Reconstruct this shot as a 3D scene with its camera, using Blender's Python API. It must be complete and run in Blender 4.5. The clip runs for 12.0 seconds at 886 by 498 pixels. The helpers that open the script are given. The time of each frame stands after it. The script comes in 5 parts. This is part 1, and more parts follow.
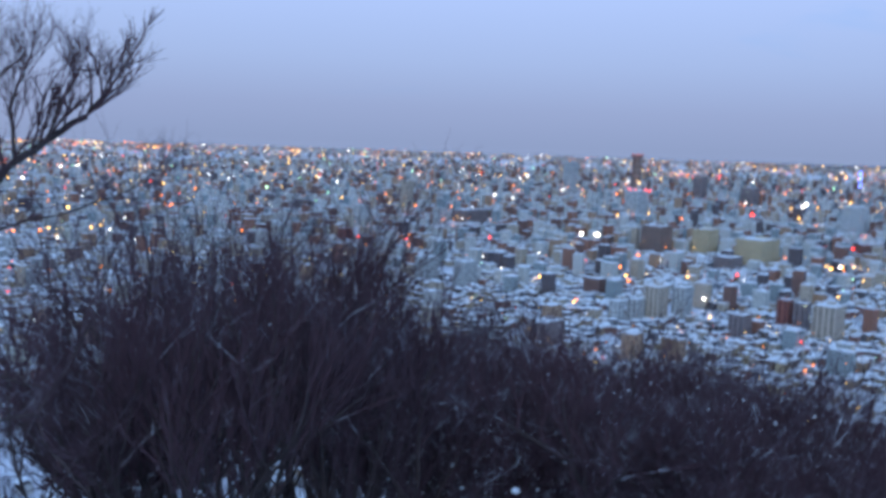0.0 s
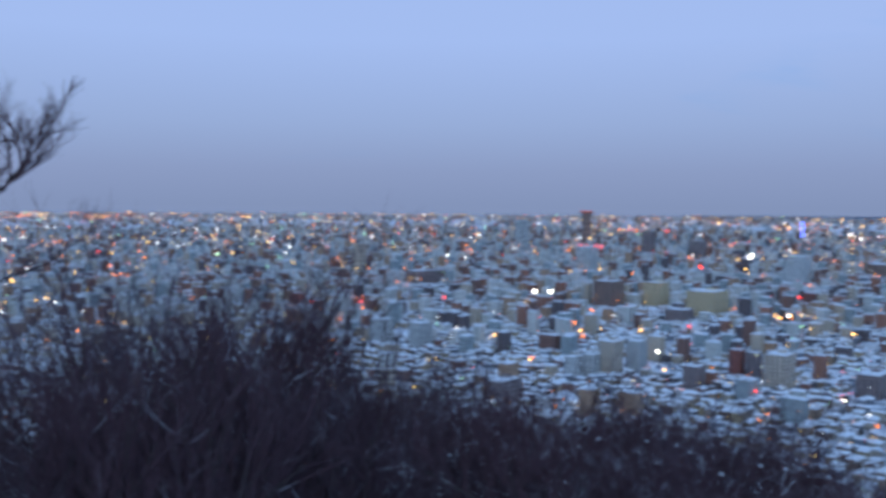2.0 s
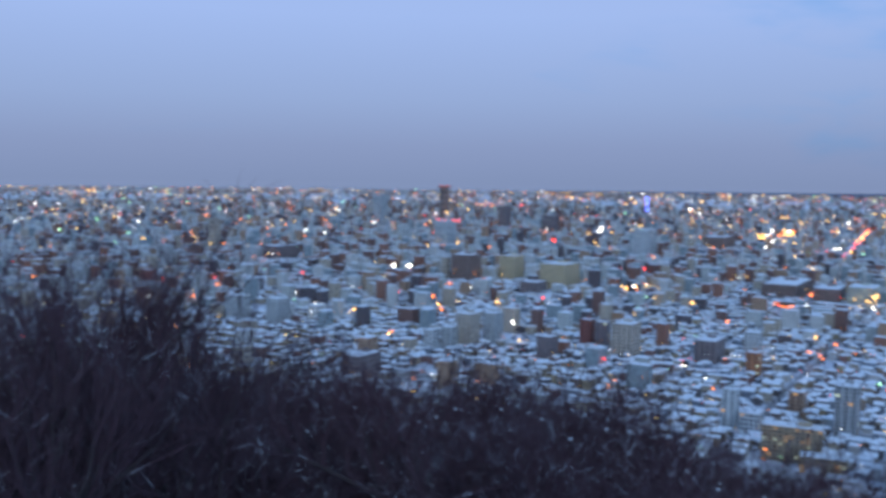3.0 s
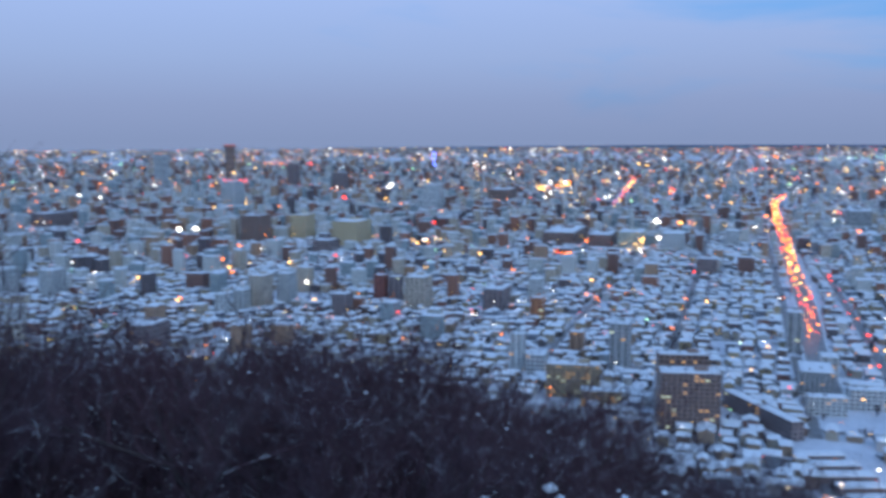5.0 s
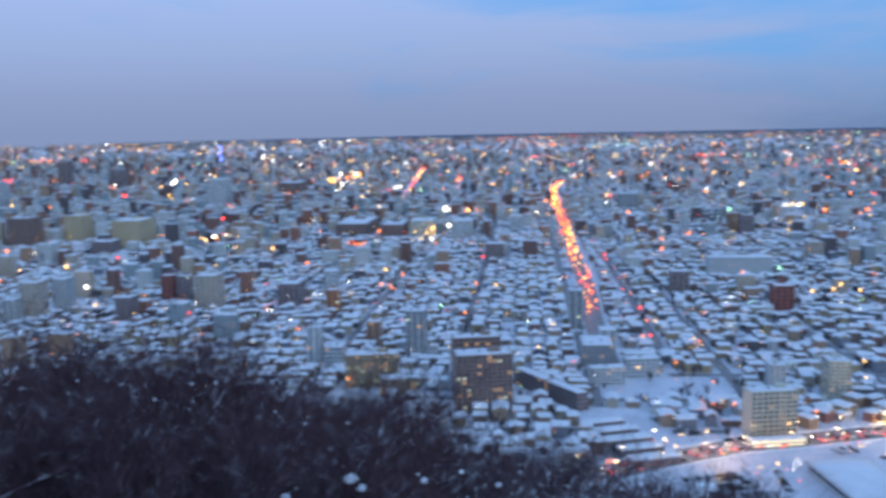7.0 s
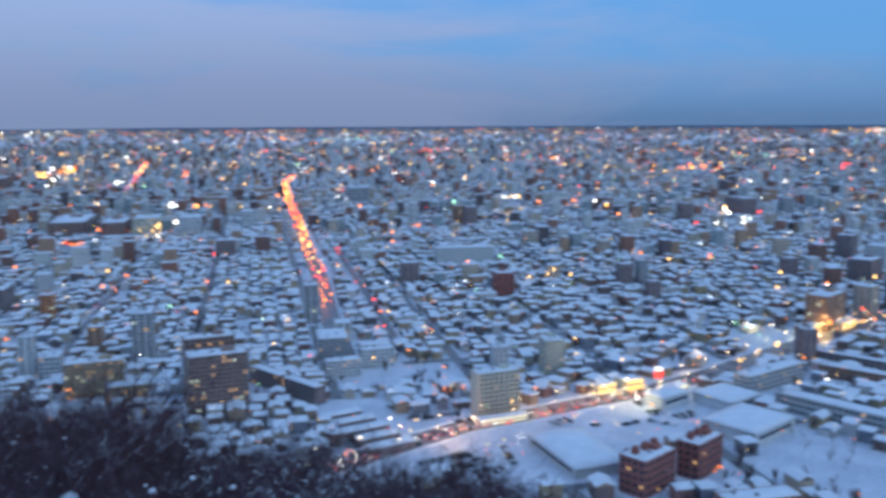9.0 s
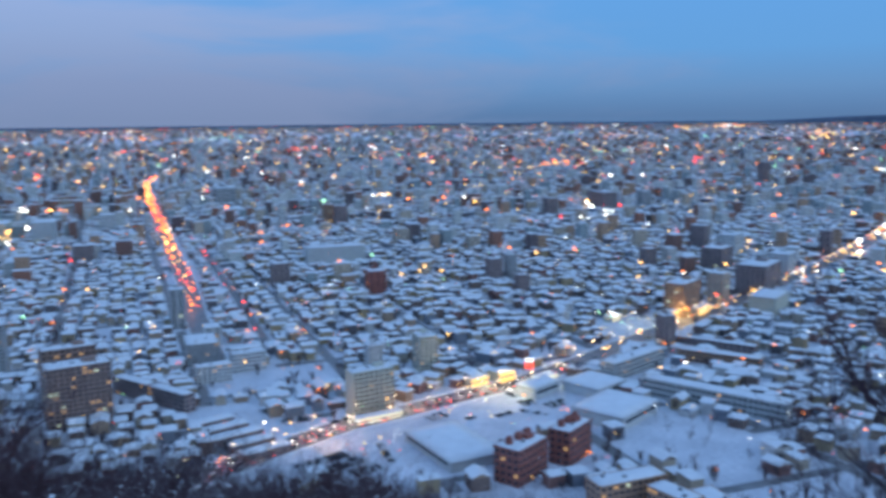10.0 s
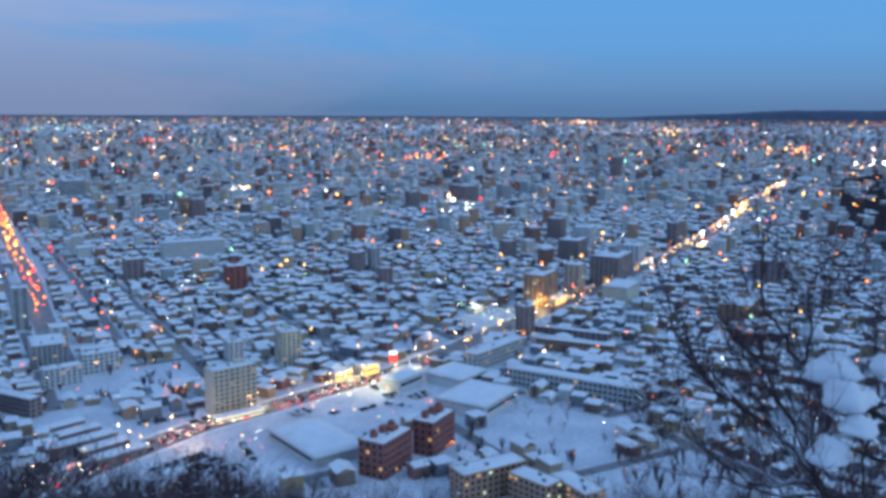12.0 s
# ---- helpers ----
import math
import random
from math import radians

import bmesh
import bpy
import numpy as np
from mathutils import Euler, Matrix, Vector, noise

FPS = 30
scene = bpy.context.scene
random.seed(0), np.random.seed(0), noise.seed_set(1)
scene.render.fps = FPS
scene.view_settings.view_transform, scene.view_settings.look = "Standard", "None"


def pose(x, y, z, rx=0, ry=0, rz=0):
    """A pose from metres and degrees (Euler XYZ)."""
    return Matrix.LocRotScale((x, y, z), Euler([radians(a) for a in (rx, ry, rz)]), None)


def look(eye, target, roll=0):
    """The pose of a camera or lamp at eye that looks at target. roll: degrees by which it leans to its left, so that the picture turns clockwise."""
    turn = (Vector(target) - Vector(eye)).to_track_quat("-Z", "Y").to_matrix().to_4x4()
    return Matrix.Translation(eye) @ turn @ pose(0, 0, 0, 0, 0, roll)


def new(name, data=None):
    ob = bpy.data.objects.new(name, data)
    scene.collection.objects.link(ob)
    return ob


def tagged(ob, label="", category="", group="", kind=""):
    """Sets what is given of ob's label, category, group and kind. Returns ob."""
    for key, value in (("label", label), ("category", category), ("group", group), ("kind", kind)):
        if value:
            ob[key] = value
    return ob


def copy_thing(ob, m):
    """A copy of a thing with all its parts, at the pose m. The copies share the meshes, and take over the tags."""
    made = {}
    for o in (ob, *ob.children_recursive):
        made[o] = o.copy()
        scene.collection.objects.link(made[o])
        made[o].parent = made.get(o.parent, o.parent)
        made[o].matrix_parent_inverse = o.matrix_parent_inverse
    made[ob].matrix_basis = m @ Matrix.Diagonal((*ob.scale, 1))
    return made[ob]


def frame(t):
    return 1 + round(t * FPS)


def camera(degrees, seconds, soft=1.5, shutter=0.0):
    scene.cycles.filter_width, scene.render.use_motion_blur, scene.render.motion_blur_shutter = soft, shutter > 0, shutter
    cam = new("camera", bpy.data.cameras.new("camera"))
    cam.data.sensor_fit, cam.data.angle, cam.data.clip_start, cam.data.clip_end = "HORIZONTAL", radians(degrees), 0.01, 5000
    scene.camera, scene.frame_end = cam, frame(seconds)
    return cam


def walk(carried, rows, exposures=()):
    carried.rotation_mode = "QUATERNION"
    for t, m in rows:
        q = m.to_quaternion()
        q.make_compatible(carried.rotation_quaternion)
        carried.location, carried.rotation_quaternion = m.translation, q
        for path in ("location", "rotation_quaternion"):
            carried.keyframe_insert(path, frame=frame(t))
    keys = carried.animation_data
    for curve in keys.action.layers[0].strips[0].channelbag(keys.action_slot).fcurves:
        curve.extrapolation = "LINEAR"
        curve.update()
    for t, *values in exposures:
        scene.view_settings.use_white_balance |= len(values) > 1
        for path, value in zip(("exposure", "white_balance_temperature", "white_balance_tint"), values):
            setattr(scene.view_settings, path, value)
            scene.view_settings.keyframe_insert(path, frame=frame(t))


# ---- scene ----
cam = camera(53.1, 12.0, soft=3.6, shutter=0.8)
EYE = (0, 0, 190)
walk(cam, [
    (0, pose(0.015, -0.001, 190, 0, 0, -4.013) @ pose(0, 0, 0, 83.226) @ pose(0, 0, 0, 0, 0, 1.990)),
    (0.2, pose(0.053, -0.000, 190, 0, 0, -3.499) @ pose(0, 0, 0, 82.828) @ pose(0, 0, 0, 0, 0, 0.724)),
    (0.5, pose(0.102, -0.000, 190, 0, 0, -0.458) @ pose(0, 0, 0, 83.747) @ pose(0, 0, 0, 0, 0, 1.030)),
    (0.6, pose(0.116, -0.000, 190, 0, 0, 1.161) @ pose(0, 0, 0, 85.190) @ pose(0, 0, 0, 0, 0, 1.846)),
    (0.8, pose(0.155, -0.000, 190, 0, 0, 1.378) @ pose(0, 0, 0, 85.542) @ pose(0, 0, 0, 0, 0, 2.236)),
    (1, pose(0.200, -0.000, 190, 0, 0, 0.001) @ pose(0, 0, 0, 86.201) @ pose(0, 0, 0, 0, 0, 1.081)),
    (1.5, pose(0.213, -0.000, 190, 0, 0, -3.412) @ pose(0, 0, 0, 87.127) @ pose(0, 0, 0, 0, 0, -0.594)),
    (2, pose(0.227, -0.002, 190, 0, 0, -6.928) @ pose(0, 0, 0, 87.223) @ pose(0, 0, 0, 0, 0, 0.438)),
    (2.5, pose(0.245, -0.005, 190, 0, 0, -11.695) @ pose(0, 0, 0, 86.270) @ pose(0, 0, 0, 0, 0, 0.846)),
    (3, pose(0.261, -0.009, 190, 0, 0, -16.061) @ pose(0, 0, 0, 85.664) @ pose(0, 0, 0, 0, 0, 0.734)),
    (3.2, pose(0.266, -0.010, 190, 0, 0, -17.340) @ pose(0, 0, 0, 85.462) @ pose(0, 0, 0, 0, 0, 0.690)),
    (4.8, pose(0.304, -0.026, 190, 0, 0, -28.152) @ pose(0, 0, 0, 83.251) @ pose(0, 0, 0, 0, 0, -0.358)),
    (5, pose(0.308, -0.029, 190, 0, 0, -29.514) @ pose(0, 0, 0, 82.975) @ pose(0, 0, 0, 0, 0, -0.291)),
    (5.5, pose(0.319, -0.035, 190, 0, 0, -32.591) @ pose(0, 0, 0, 82.484) @ pose(0, 0, 0, 0, 0, -0.174)),
    (6, pose(0.328, -0.041, 190, 0, 0, -35.648) @ pose(0, 0, 0, 82.645) @ pose(0, 0, 0, 0, 0, -0.706)),
    (6.5, pose(0.339, -0.049, 190, 0, 0, -39.069) @ pose(0, 0, 0, 82.589) @ pose(0, 0, 0, 0, 0, -1.018)),
    (7, pose(0.350, -0.059, 190, 0, 0, -42.882) @ pose(0, 0, 0, 82.291) @ pose(0, 0, 0, 0, 0, -1.110)),
    (7.2, pose(0.354, -0.063, 190, 0, 0, -44.526) @ pose(0, 0, 0, 82.323) @ pose(0, 0, 0, 0, 0, -1.109)),
    (8.8, pose(0.387, -0.105, 190, 0, 0, -58.375) @ pose(0, 0, 0, 81.781) @ pose(0, 0, 0, 0, 0, -0.510)),
    (9, pose(0.391, -0.110, 190, 0, 0, -60.137) @ pose(0, 0, 0, 81.727) @ pose(0, 0, 0, 0, 0, -0.268)),
    (9.5, pose(0.398, -0.125, 190, 0, 0, -64.423) @ pose(0, 0, 0, 81.684) @ pose(0, 0, 0, 0, 0, -0.539)),
    (10, pose(0.405, -0.139, 190, 0, 0, -68.523) @ pose(0, 0, 0, 81.539) @ pose(0, 0, 0, 0, 0, -0.583)),
    (10.5, pose(0.410, -0.154, 190, 0, 0, -72.614) @ pose(0, 0, 0, 81.382) @ pose(0, 0, 0, 0, 0, -0.815)),
    (11, pose(0.414, -0.167, 190, 0, 0, -76.131) @ pose(0, 0, 0, 81.326) @ pose(0, 0, 0, 0, 0, 0.276)),
    (11.5, pose(0.415, -0.171, 190, 0, 0, -77.177) @ pose(0, 0, 0, 81.190) @ pose(0, 0, 0, 0, 0, 0.511)),
    (12, pose(0.415, -0.172, 190, 0, 0, -77.454) @ pose(0, 0, 0, 81.094) @ pose(0, 0, 0, 0, 0, 0.332)),
], exposures=[(0.0, 0.2, 6400, 10), (1.0, 0.2, 6380, 10), (2.0, -0.08, 6250, 9), (3.0, -0.1, 6220, 9), (5.0, 0.0, 6200, 9), (7.0, 0.02, 6220, 9), (9.0, -0.12, 6100, 7), (12.0, -0.17, 5980, 5)])

# ---- world: overcast dusk sky, the sun gone behind the hill ----
SUN_TURN = radians(180)
world = bpy.data.worlds.new("dusk_sky")
scene.world = world
world.use_nodes = True
wn, wl = world.node_tree.nodes, world.node_tree.links
wn.clear()


def wnode(kind, **values):
    n = wn.new(kind)
    for k, v in values.items():
        n.inputs[k].default_value = v
    return n


coords = wnode("ShaderNodeTexCoord")
split = wnode("ShaderNodeSeparateXYZ")
wl.new(coords.outputs["Generated"], split.inputs[0])
sky = wnode("ShaderNodeTexSky")
sky.sky_type, sky.sun_disc, sky.sun_elevation, sky.sun_rotation = "NISHITA", False, radians(3), SUN_TURN
sky.ozone_density, sky.dust_density = 3.0, 2.0
# height ramp of the cloud veil, from the horizon upwards
ramp = wnode("ShaderNodeValToRGB")
ramp.color_ramp.elements[0].position, ramp.color_ramp.elements[0].color = 0.0, (0.29, 0.365, 0.585, 1)
ramp.color_ramp.elements[1].position, ramp.color_ramp.elements[1].color = 0.65, (0.47, 0.72, 1.25, 1)
for at, colour in ((0.04, (0.32, 0.40, 0.655, 1)), (0.09, (0.38, 0.49, 0.80, 1)), (0.18, (0.46, 0.60, 1.0, 1)), (0.3, (0.46, 0.60, 1.0, 1))):
    ramp.color_ramp.elements.new(at).color = colour
wl.new(split.outputs["Z"], ramp.inputs[0])
# the clear blue part of the sky, seen to the south east
clear = wnode("ShaderNodeValToRGB")
clear.color_ramp.elements[0].position, clear.color_ramp.elements[0].color = 0.0, (0.15, 0.27, 0.50, 1)
clear.color_ramp.elements[1].position, clear.color_ramp.elements[1].color = 0.65, (0.25, 0.46, 0.88, 1)
for at, colour in ((0.03, (0.19, 0.37, 0.68, 1)), (0.07, (0.185, 0.45, 0.88, 1)), (0.16, (0.185, 0.47, 0.98, 1)), (0.3, (0.19, 0.41, 0.82, 1))):
    clear.color_ramp.elements.new(at).color = colour
wl.new(split.outputs["Z"], clear.inputs[0])
stretch = wnode("ShaderNodeMapping")
stretch.inputs["Scale"].default_value = (1.6, 1.6, 6.5)
wl.new(coords.outputs["Generated"], stretch.inputs[0])
puffs = wnode("ShaderNodeTexNoise", Scale=1.7, Detail=5.0, Roughness=0.55, Distortion=0.4)
wl.new(stretch.outputs[0], puffs.inputs["Vector"])
# cloud cover thins out towards +x -y
cover = wnode("ShaderNodeMath")
cover.operation = "MULTIPLY_ADD"
wl.new(split.outputs["Y"], cover.inputs[0])
cover.inputs[1].default_value, cover.inputs[2].default_value = 0.85, -0.17
cover2 = wnode("ShaderNodeMath")
cover2.operation = "MULTIPLY_ADD"
wl.new(puffs.outputs[0], cover2.inputs[0])
cover2.inputs[1].default_value = 1.7
wl.new(cover.outputs[0], cover2.inputs[2])
veil = wnode("ShaderNodeMapRange")
veil.inputs["From Min"].default_value, veil.inputs["From Max"].default_value = 0.75, 1.3
veil.interpolation_type = "SMOOTHSTEP"
wl.new(cover2.outputs[0], veil.inputs[0])
mixsky = wnode("ShaderNodeMix")
mixsky.data_type = "RGBA"
wl.new(veil.outputs[0], mixsky.inputs[0])
wl.new(clear.outputs[0], mixsky.inputs[6])
wl.new(ramp.outputs[0], mixsky.inputs[7])
back_a = wnode("ShaderNodeBackground", Strength=0.02)
back_b = wnode("ShaderNodeBackground", Strength=0.85)
wl.new(sky.outputs[0], back_a.inputs[0])
wl.new(mixsky.outputs[2], back_b.inputs[0])
both = wnode("ShaderNodeAddShader")
wl.new(back_a.outputs[0], both.inputs[0])
wl.new(back_b.outputs[0], both.inputs[1])
wout = wnode("ShaderNodeOutputWorld")
wl.new(both.outputs[0], wout.inputs[0])

sun_data = bpy.data.lights.new("dusk_sun", "SUN")
sun_data.energy, sun_data.angle, sun_data.color = 0.62, radians(60), (0.88, 0.94, 1.0)
sun = new("dusk_sun", sun_data)
sun.matrix_basis = look((-50, -290, 430), (0, 0, 290))


# ---- materials ----
def material(name, colour, rough=0.8, spread=0.25, scale=1.0, bump=0.15, metal=0.0, colour2=None, grain=8.0, random_by=None, light=False):
    m = bpy.data.materials.new(name)
    m.use_nodes = True
    nt = m.node_tree
    n, l = nt.nodes, nt.links
    bsdf = n["Principled BSDF"]
    bsdf.inputs["Roughness"].default_value, bsdf.inputs["Metallic"].default_value = rough, metal
    tc = n.new("ShaderNodeTexCoord")
    big, fine = n.new("ShaderNodeTexNoise"), n.new("ShaderNodeTexNoise")
    big.inputs["Scale"].default_value, big.inputs["Detail"].default_value = scale * 0.12, 4.0
    fine.inputs["Scale"].default_value, fine.inputs["Detail"].default_value = scale * grain * 0.12, 3.0
    for tex in (big, fine):
        l.new(tc.outputs["Object"], tex.inputs["Vector"])
    ramp_n = n.new("ShaderNodeValToRGB")
    dark = colour2 or tuple(c * (1 - spread) for c in colour)
    ramp_n.color_ramp.elements[0].position, ramp_n.color_ramp.elements[1].position = 0.35, 0.65
    ramp_n.color_ramp.elements[0].color, ramp_n.color_ramp.elements[1].color = (*dark, 1), (*colour, 1)
    add = n.new("ShaderNodeMath")
    add.operation = "MULTIPLY_ADD"
    add.inputs[1].default_value = 0.45
    l.new(fine.outputs[0], add.inputs[0])
    half = n.new("ShaderNodeMath")
    half.operation = "MULTIPLY"
    half.inputs[1].default_value = 0.55
    l.new(big.outputs[0], half.inputs[0])
    l.new(half.outputs[0], add.inputs[2])
    l.new(add.outputs[0], ramp_n.inputs[0])
    last = ramp_n.outputs[0]
    if random_by:
        info = n.new("ShaderNodeNewGeometry" if random_by == "island" else "ShaderNodeObjectInfo")
        value = info.outputs["Random Per Island" if random_by == "island" else "Random"]
        hue = n.new("ShaderNodeValToRGB")
        hue.color_ramp.interpolation = "CONSTANT"
        tints = ((0.0, (0.17, 0.105, 0.08)), (0.13, (0.44, 0.37, 0.28)), (0.26, (0.09, 0.075, 0.08)), (0.38, (0.36, 0.24, 0.15)),
                 (0.5, (0.27, 0.115, 0.085)), (0.6, (0.60, 0.58, 0.55)), (0.74, (0.20, 0.22, 0.26)), (0.86, (0.42, 0.31, 0.16)))
        tints = [(at, tuple(0.06 + 1.05 * c for c in tint)) for at, tint in tints]
        if light:
            tints = ((0.0, (0.66, 0.55, 0.42)), (0.12, (0.44, 0.21, 0.14)), (0.24, (0.70, 0.71, 0.66)), (0.42, (0.28, 0.15, 0.115)),
                     (0.53, (0.40, 0.46, 0.46)), (0.66, (0.56, 0.36, 0.23)), (0.75, (0.18, 0.14, 0.14)), (0.84, (0.78, 0.77, 0.72)))
        for k, (at, tint) in enumerate(tints):
            e = hue.color_ramp.elements[k] if k < 2 else hue.color_ramp.elements.new(at)
            e.position, e.color = at, (*tint, 1)
        l.new(value, hue.inputs[0])
        mul = n.new("ShaderNodeMix")
        mul.data_type, mul.blend_type = "RGBA", "MULTIPLY"
        mul.inputs[0].default_value = 1.0
        l.new(hue.outputs[0], mul.inputs[6])
        l.new(last, mul.inputs[7])
        last = mul.outputs[2]
    l.new(last, bsdf.inputs["Base Color"])
    if bump:
        b = n.new("ShaderNodeBump")
        b.inputs["Strength"].default_value, b.inputs["Distance"].default_value = bump, 0.3 / scale
        l.new(fine.outputs[0], b.inputs["Height"])
        l.new(b.outputs[0], bsdf.inputs["Normal"])
    return m


def glow(name, colour, strength):
    m = bpy.data.materials.new(name)
    m.use_nodes = True
    nt = m.node_tree
    bsdf = nt.nodes["Principled BSDF"]
    bsdf.inputs["Base Color"].default_value = (0.05, 0.05, 0.05, 1)
    bsdf.inputs["Emission Color"].default_value = (*colour, 1)
    bsdf.inputs["Emission Strength"].default_value = strength
    return m


SNOW = material("snow", (0.85, 0.88, 0.91), 0.7, 0.14, 1.0, 0.3)
GROUND = material("trodden_snow", (0.78, 0.80, 0.85), 0.75, 0.3, 0.35, 0.2, colour2=(0.52, 0.54, 0.59))
SLUSH = material("slushy_asphalt", (0.30, 0.29, 0.29), 0.45, 0.4, 1.0, 0.2, colour2=(0.13, 0.125, 0.13))
BARK = material("dark_bark", (0.075, 0.052, 0.05), 0.9, 0.5, 30, 0.4)
TWIG = material("twig_bark", (0.10, 0.050, 0.062), 0.9, 0.4, 30, 0.0)
FAR_TWIG = material("bare_far_wood", (0.11, 0.085, 0.095), 0.9, 0.4, 1, 0.0)


def dusted(m, lo, hi):
    """Snow lying on the upper sides of branches, in broken patches."""
    n, l = m.node_tree.nodes, m.node_tree.links
    bsdf = n["Principled BSDF"]
    wood = bsdf.inputs["Base Color"].links[0].from_socket
    geo, sep, tc, tex = n.new("ShaderNodeNewGeometry"), n.new("ShaderNodeSeparateXYZ"), n.new("ShaderNodeTexCoord"), n.new("ShaderNodeTexNoise")
    tex.inputs["Scale"].default_value, tex.inputs["Detail"].default_value = 1.3, 3.0
    l.new(tc.outputs["Object"], tex.inputs["Vector"])
    l.new(geo.outputs["True Normal"], sep.inputs[0])
    top, patch, both_n, mix = n.new("ShaderNodeMapRange"), n.new("ShaderNodeMapRange"), n.new("ShaderNodeMath"), n.new("ShaderNodeMix")
    top.inputs["From Min"].default_value, top.inputs["From Max"].default_value = 0.25, 0.7
    patch.inputs["From Min"].default_value, patch.inputs["From Max"].default_value = lo, hi
    l.new(sep.outputs["Z"], top.inputs[0])
    l.new(tex.outputs[0], patch.inputs[0])
    both_n.operation = "MULTIPLY"
    l.new(top.outputs[0], both_n.inputs[0])
    l.new(patch.outputs[0], both_n.inputs[1])
    mix.data_type = "RGBA"
    l.new(both_n.outputs[0], mix.inputs[0])
    l.new(wood, mix.inputs[6])
    mix.inputs[7].default_value = (0.8, 0.83, 0.88, 1)
    l.new(mix.outputs[2], bsdf.inputs["Base Color"])


dusted(TWIG, 0.54, 0.70)
dusted(BARK, 0.60, 0.76)
CONCRETE = material("concrete", (0.42, 0.42, 0.42), 0.8, 0.25, 2, 0.1)
METAL = material("painted_metal", (0.30, 0.31, 0.33), 0.4, 0.2, 4, 0.0, metal=0.6)
RUBBER = material("rubber", (0.02, 0.02, 0.02), 0.8, 0.2, 8, 0.0)
HOUSE = material("house_siding", (1, 1, 1), 0.8, 0.3, 1.0, 0.1, random_by="object")
HOUSES = material("far_siding", (1, 1, 1), 0.8, 0.3, 0.6, 0.0, random_by="island")


def windowed(m, pitch, floor, turn):
    """Adds a grid of dark window panes, at real size, to a far wall's colour."""
    n, l = m.node_tree.nodes, m.node_tree.links
    bsdf = n["Principled BSDF"]
    wall = bsdf.inputs["Base Color"].links[0].from_socket
    tc, rot, sep = n.new("ShaderNodeTexCoord"), n.new("ShaderNodeMapping"), n.new("ShaderNodeSeparateXYZ")
    rot.inputs["Rotation"].default_value = (0, 0, -turn)
    l.new(tc.outputs["Object"], rot.inputs[0])
    l.new(rot.outputs[0], sep.inputs[0])

    def math_node(op, a, b):
        k = n.new("ShaderNodeMath")
        k.operation = op
        for i, v in enumerate((a, b)):
            if isinstance(v, (int, float)):
                k.inputs[i].default_value = v
            else:
                l.new(v, k.inputs[i])
        return k.outputs[0]

    across = math_node("FRACT", math_node("DIVIDE", math_node("ADD", sep.outputs["X"], sep.outputs["Y"]), pitch), 0)
    upward = math_node("FRACT", math_node("DIVIDE", sep.outputs["Z"], floor), 0)
    pane = math_node("MULTIPLY", math_node("GREATER_THAN", across, 0.4), math_node("GREATER_THAN", upward, 0.5))
    mix = n.new("ShaderNodeMix")
    mix.data_type = "RGBA"
    l.new(math_node("MULTIPLY", pane, 0.6), mix.inputs[0])
    l.new(wall, mix.inputs[6])
    mix.inputs[7].default_value = (0.045, 0.055, 0.075, 1)
    l.new(mix.outputs[2], bsdf.inputs["Base Color"])
    return m


BLOCKS = windowed(material("far_block_walls", (1, 1, 1), 0.8, 0.2, 0.6, 0.0, random_by="island", light=True), 3.6, 3.2, radians(42))
WALLS = {
    "brown": material("brown_tile", (0.32, 0.215, 0.175), 0.6, 0.3, 1, 0.1),
    "beige": material("beige_render", (0.52, 0.40, 0.27), 0.8, 0.25, 1, 0.1),
    "grey": material("grey_render", (0.44, 0.45, 0.45), 0.8, 0.25, 1, 0.1),
    "tan": material("tan_tile", (0.46, 0.28, 0.18), 0.7, 0.25, 1, 0.1),
    "white": material("white_render", (0.66, 0.68, 0.67), 0.8, 0.2, 1, 0.1),
    "pale": material("pale_render", (0.55, 0.57, 0.56), 0.8, 0.2, 1, 0.1),
    "cream": material("cream_render", (0.62, 0.61, 0.50), 0.8, 0.2, 1, 0.1),
    "sand": material("sand_render", (0.60, 0.51, 0.41), 0.8, 0.2, 1, 0.1),
    "yellow": material("ochre_render", (0.72, 0.58, 0.36), 0.8, 0.2, 1, 0.1),
    "orange": material("rust_tile", (0.55, 0.23, 0.11), 0.7, 0.25, 1, 0.1),
    "umber": material("umber_tile", (0.32, 0.25, 0.24), 0.7, 0.3, 1, 0.1),
    "brick": material("red_brick", (0.36, 0.13, 0.10), 0.8, 0.3, 2, 0.2),
}
WALL_WORDS = {"brown": "dark brown tiled", "beige": "beige rendered", "grey": "grey rendered", "tan": "tan tiled", "white": "white rendered",
              "pale": "pale grey rendered", "cream": "cream rendered", "sand": "sand-coloured rendered", "yellow": "ochre yellow rendered",
              "orange": "rust-coloured tiled", "umber": "dark umber tiled", "brick": "red brick"}
GLASS = material("dark_window_glass", (0.035, 0.045, 0.06), 0.12, 0.2, 1, 0.0)
LIT = glow("lit_window", (1.0, 0.55, 0.2), 0.75)
LIT_COOL = glow("cool_lit_window", (0.9, 1.0, 0.7), 0.9)
WHITE_LAMP = glow("white_lamp", (1.0, 0.93, 0.8), 9)
WARM_LAMP = glow("warm_lamp", (1.0, 0.52, 0.12), 6.0)
ORANGE_LAMP = glow("sodium_lamp", (1.0, 0.22, 0.025), 5.0)
RED_LAMP = glow("red_lamp", (1.0, 0.05, 0.03), 4.0)
DIM_RED = glow("red_lit_rim", (1.0, 0.12, 0.08), 0.5)
GREEN_LAMP = glow("green_lamp", (0.45, 1.0, 0.5), 4)
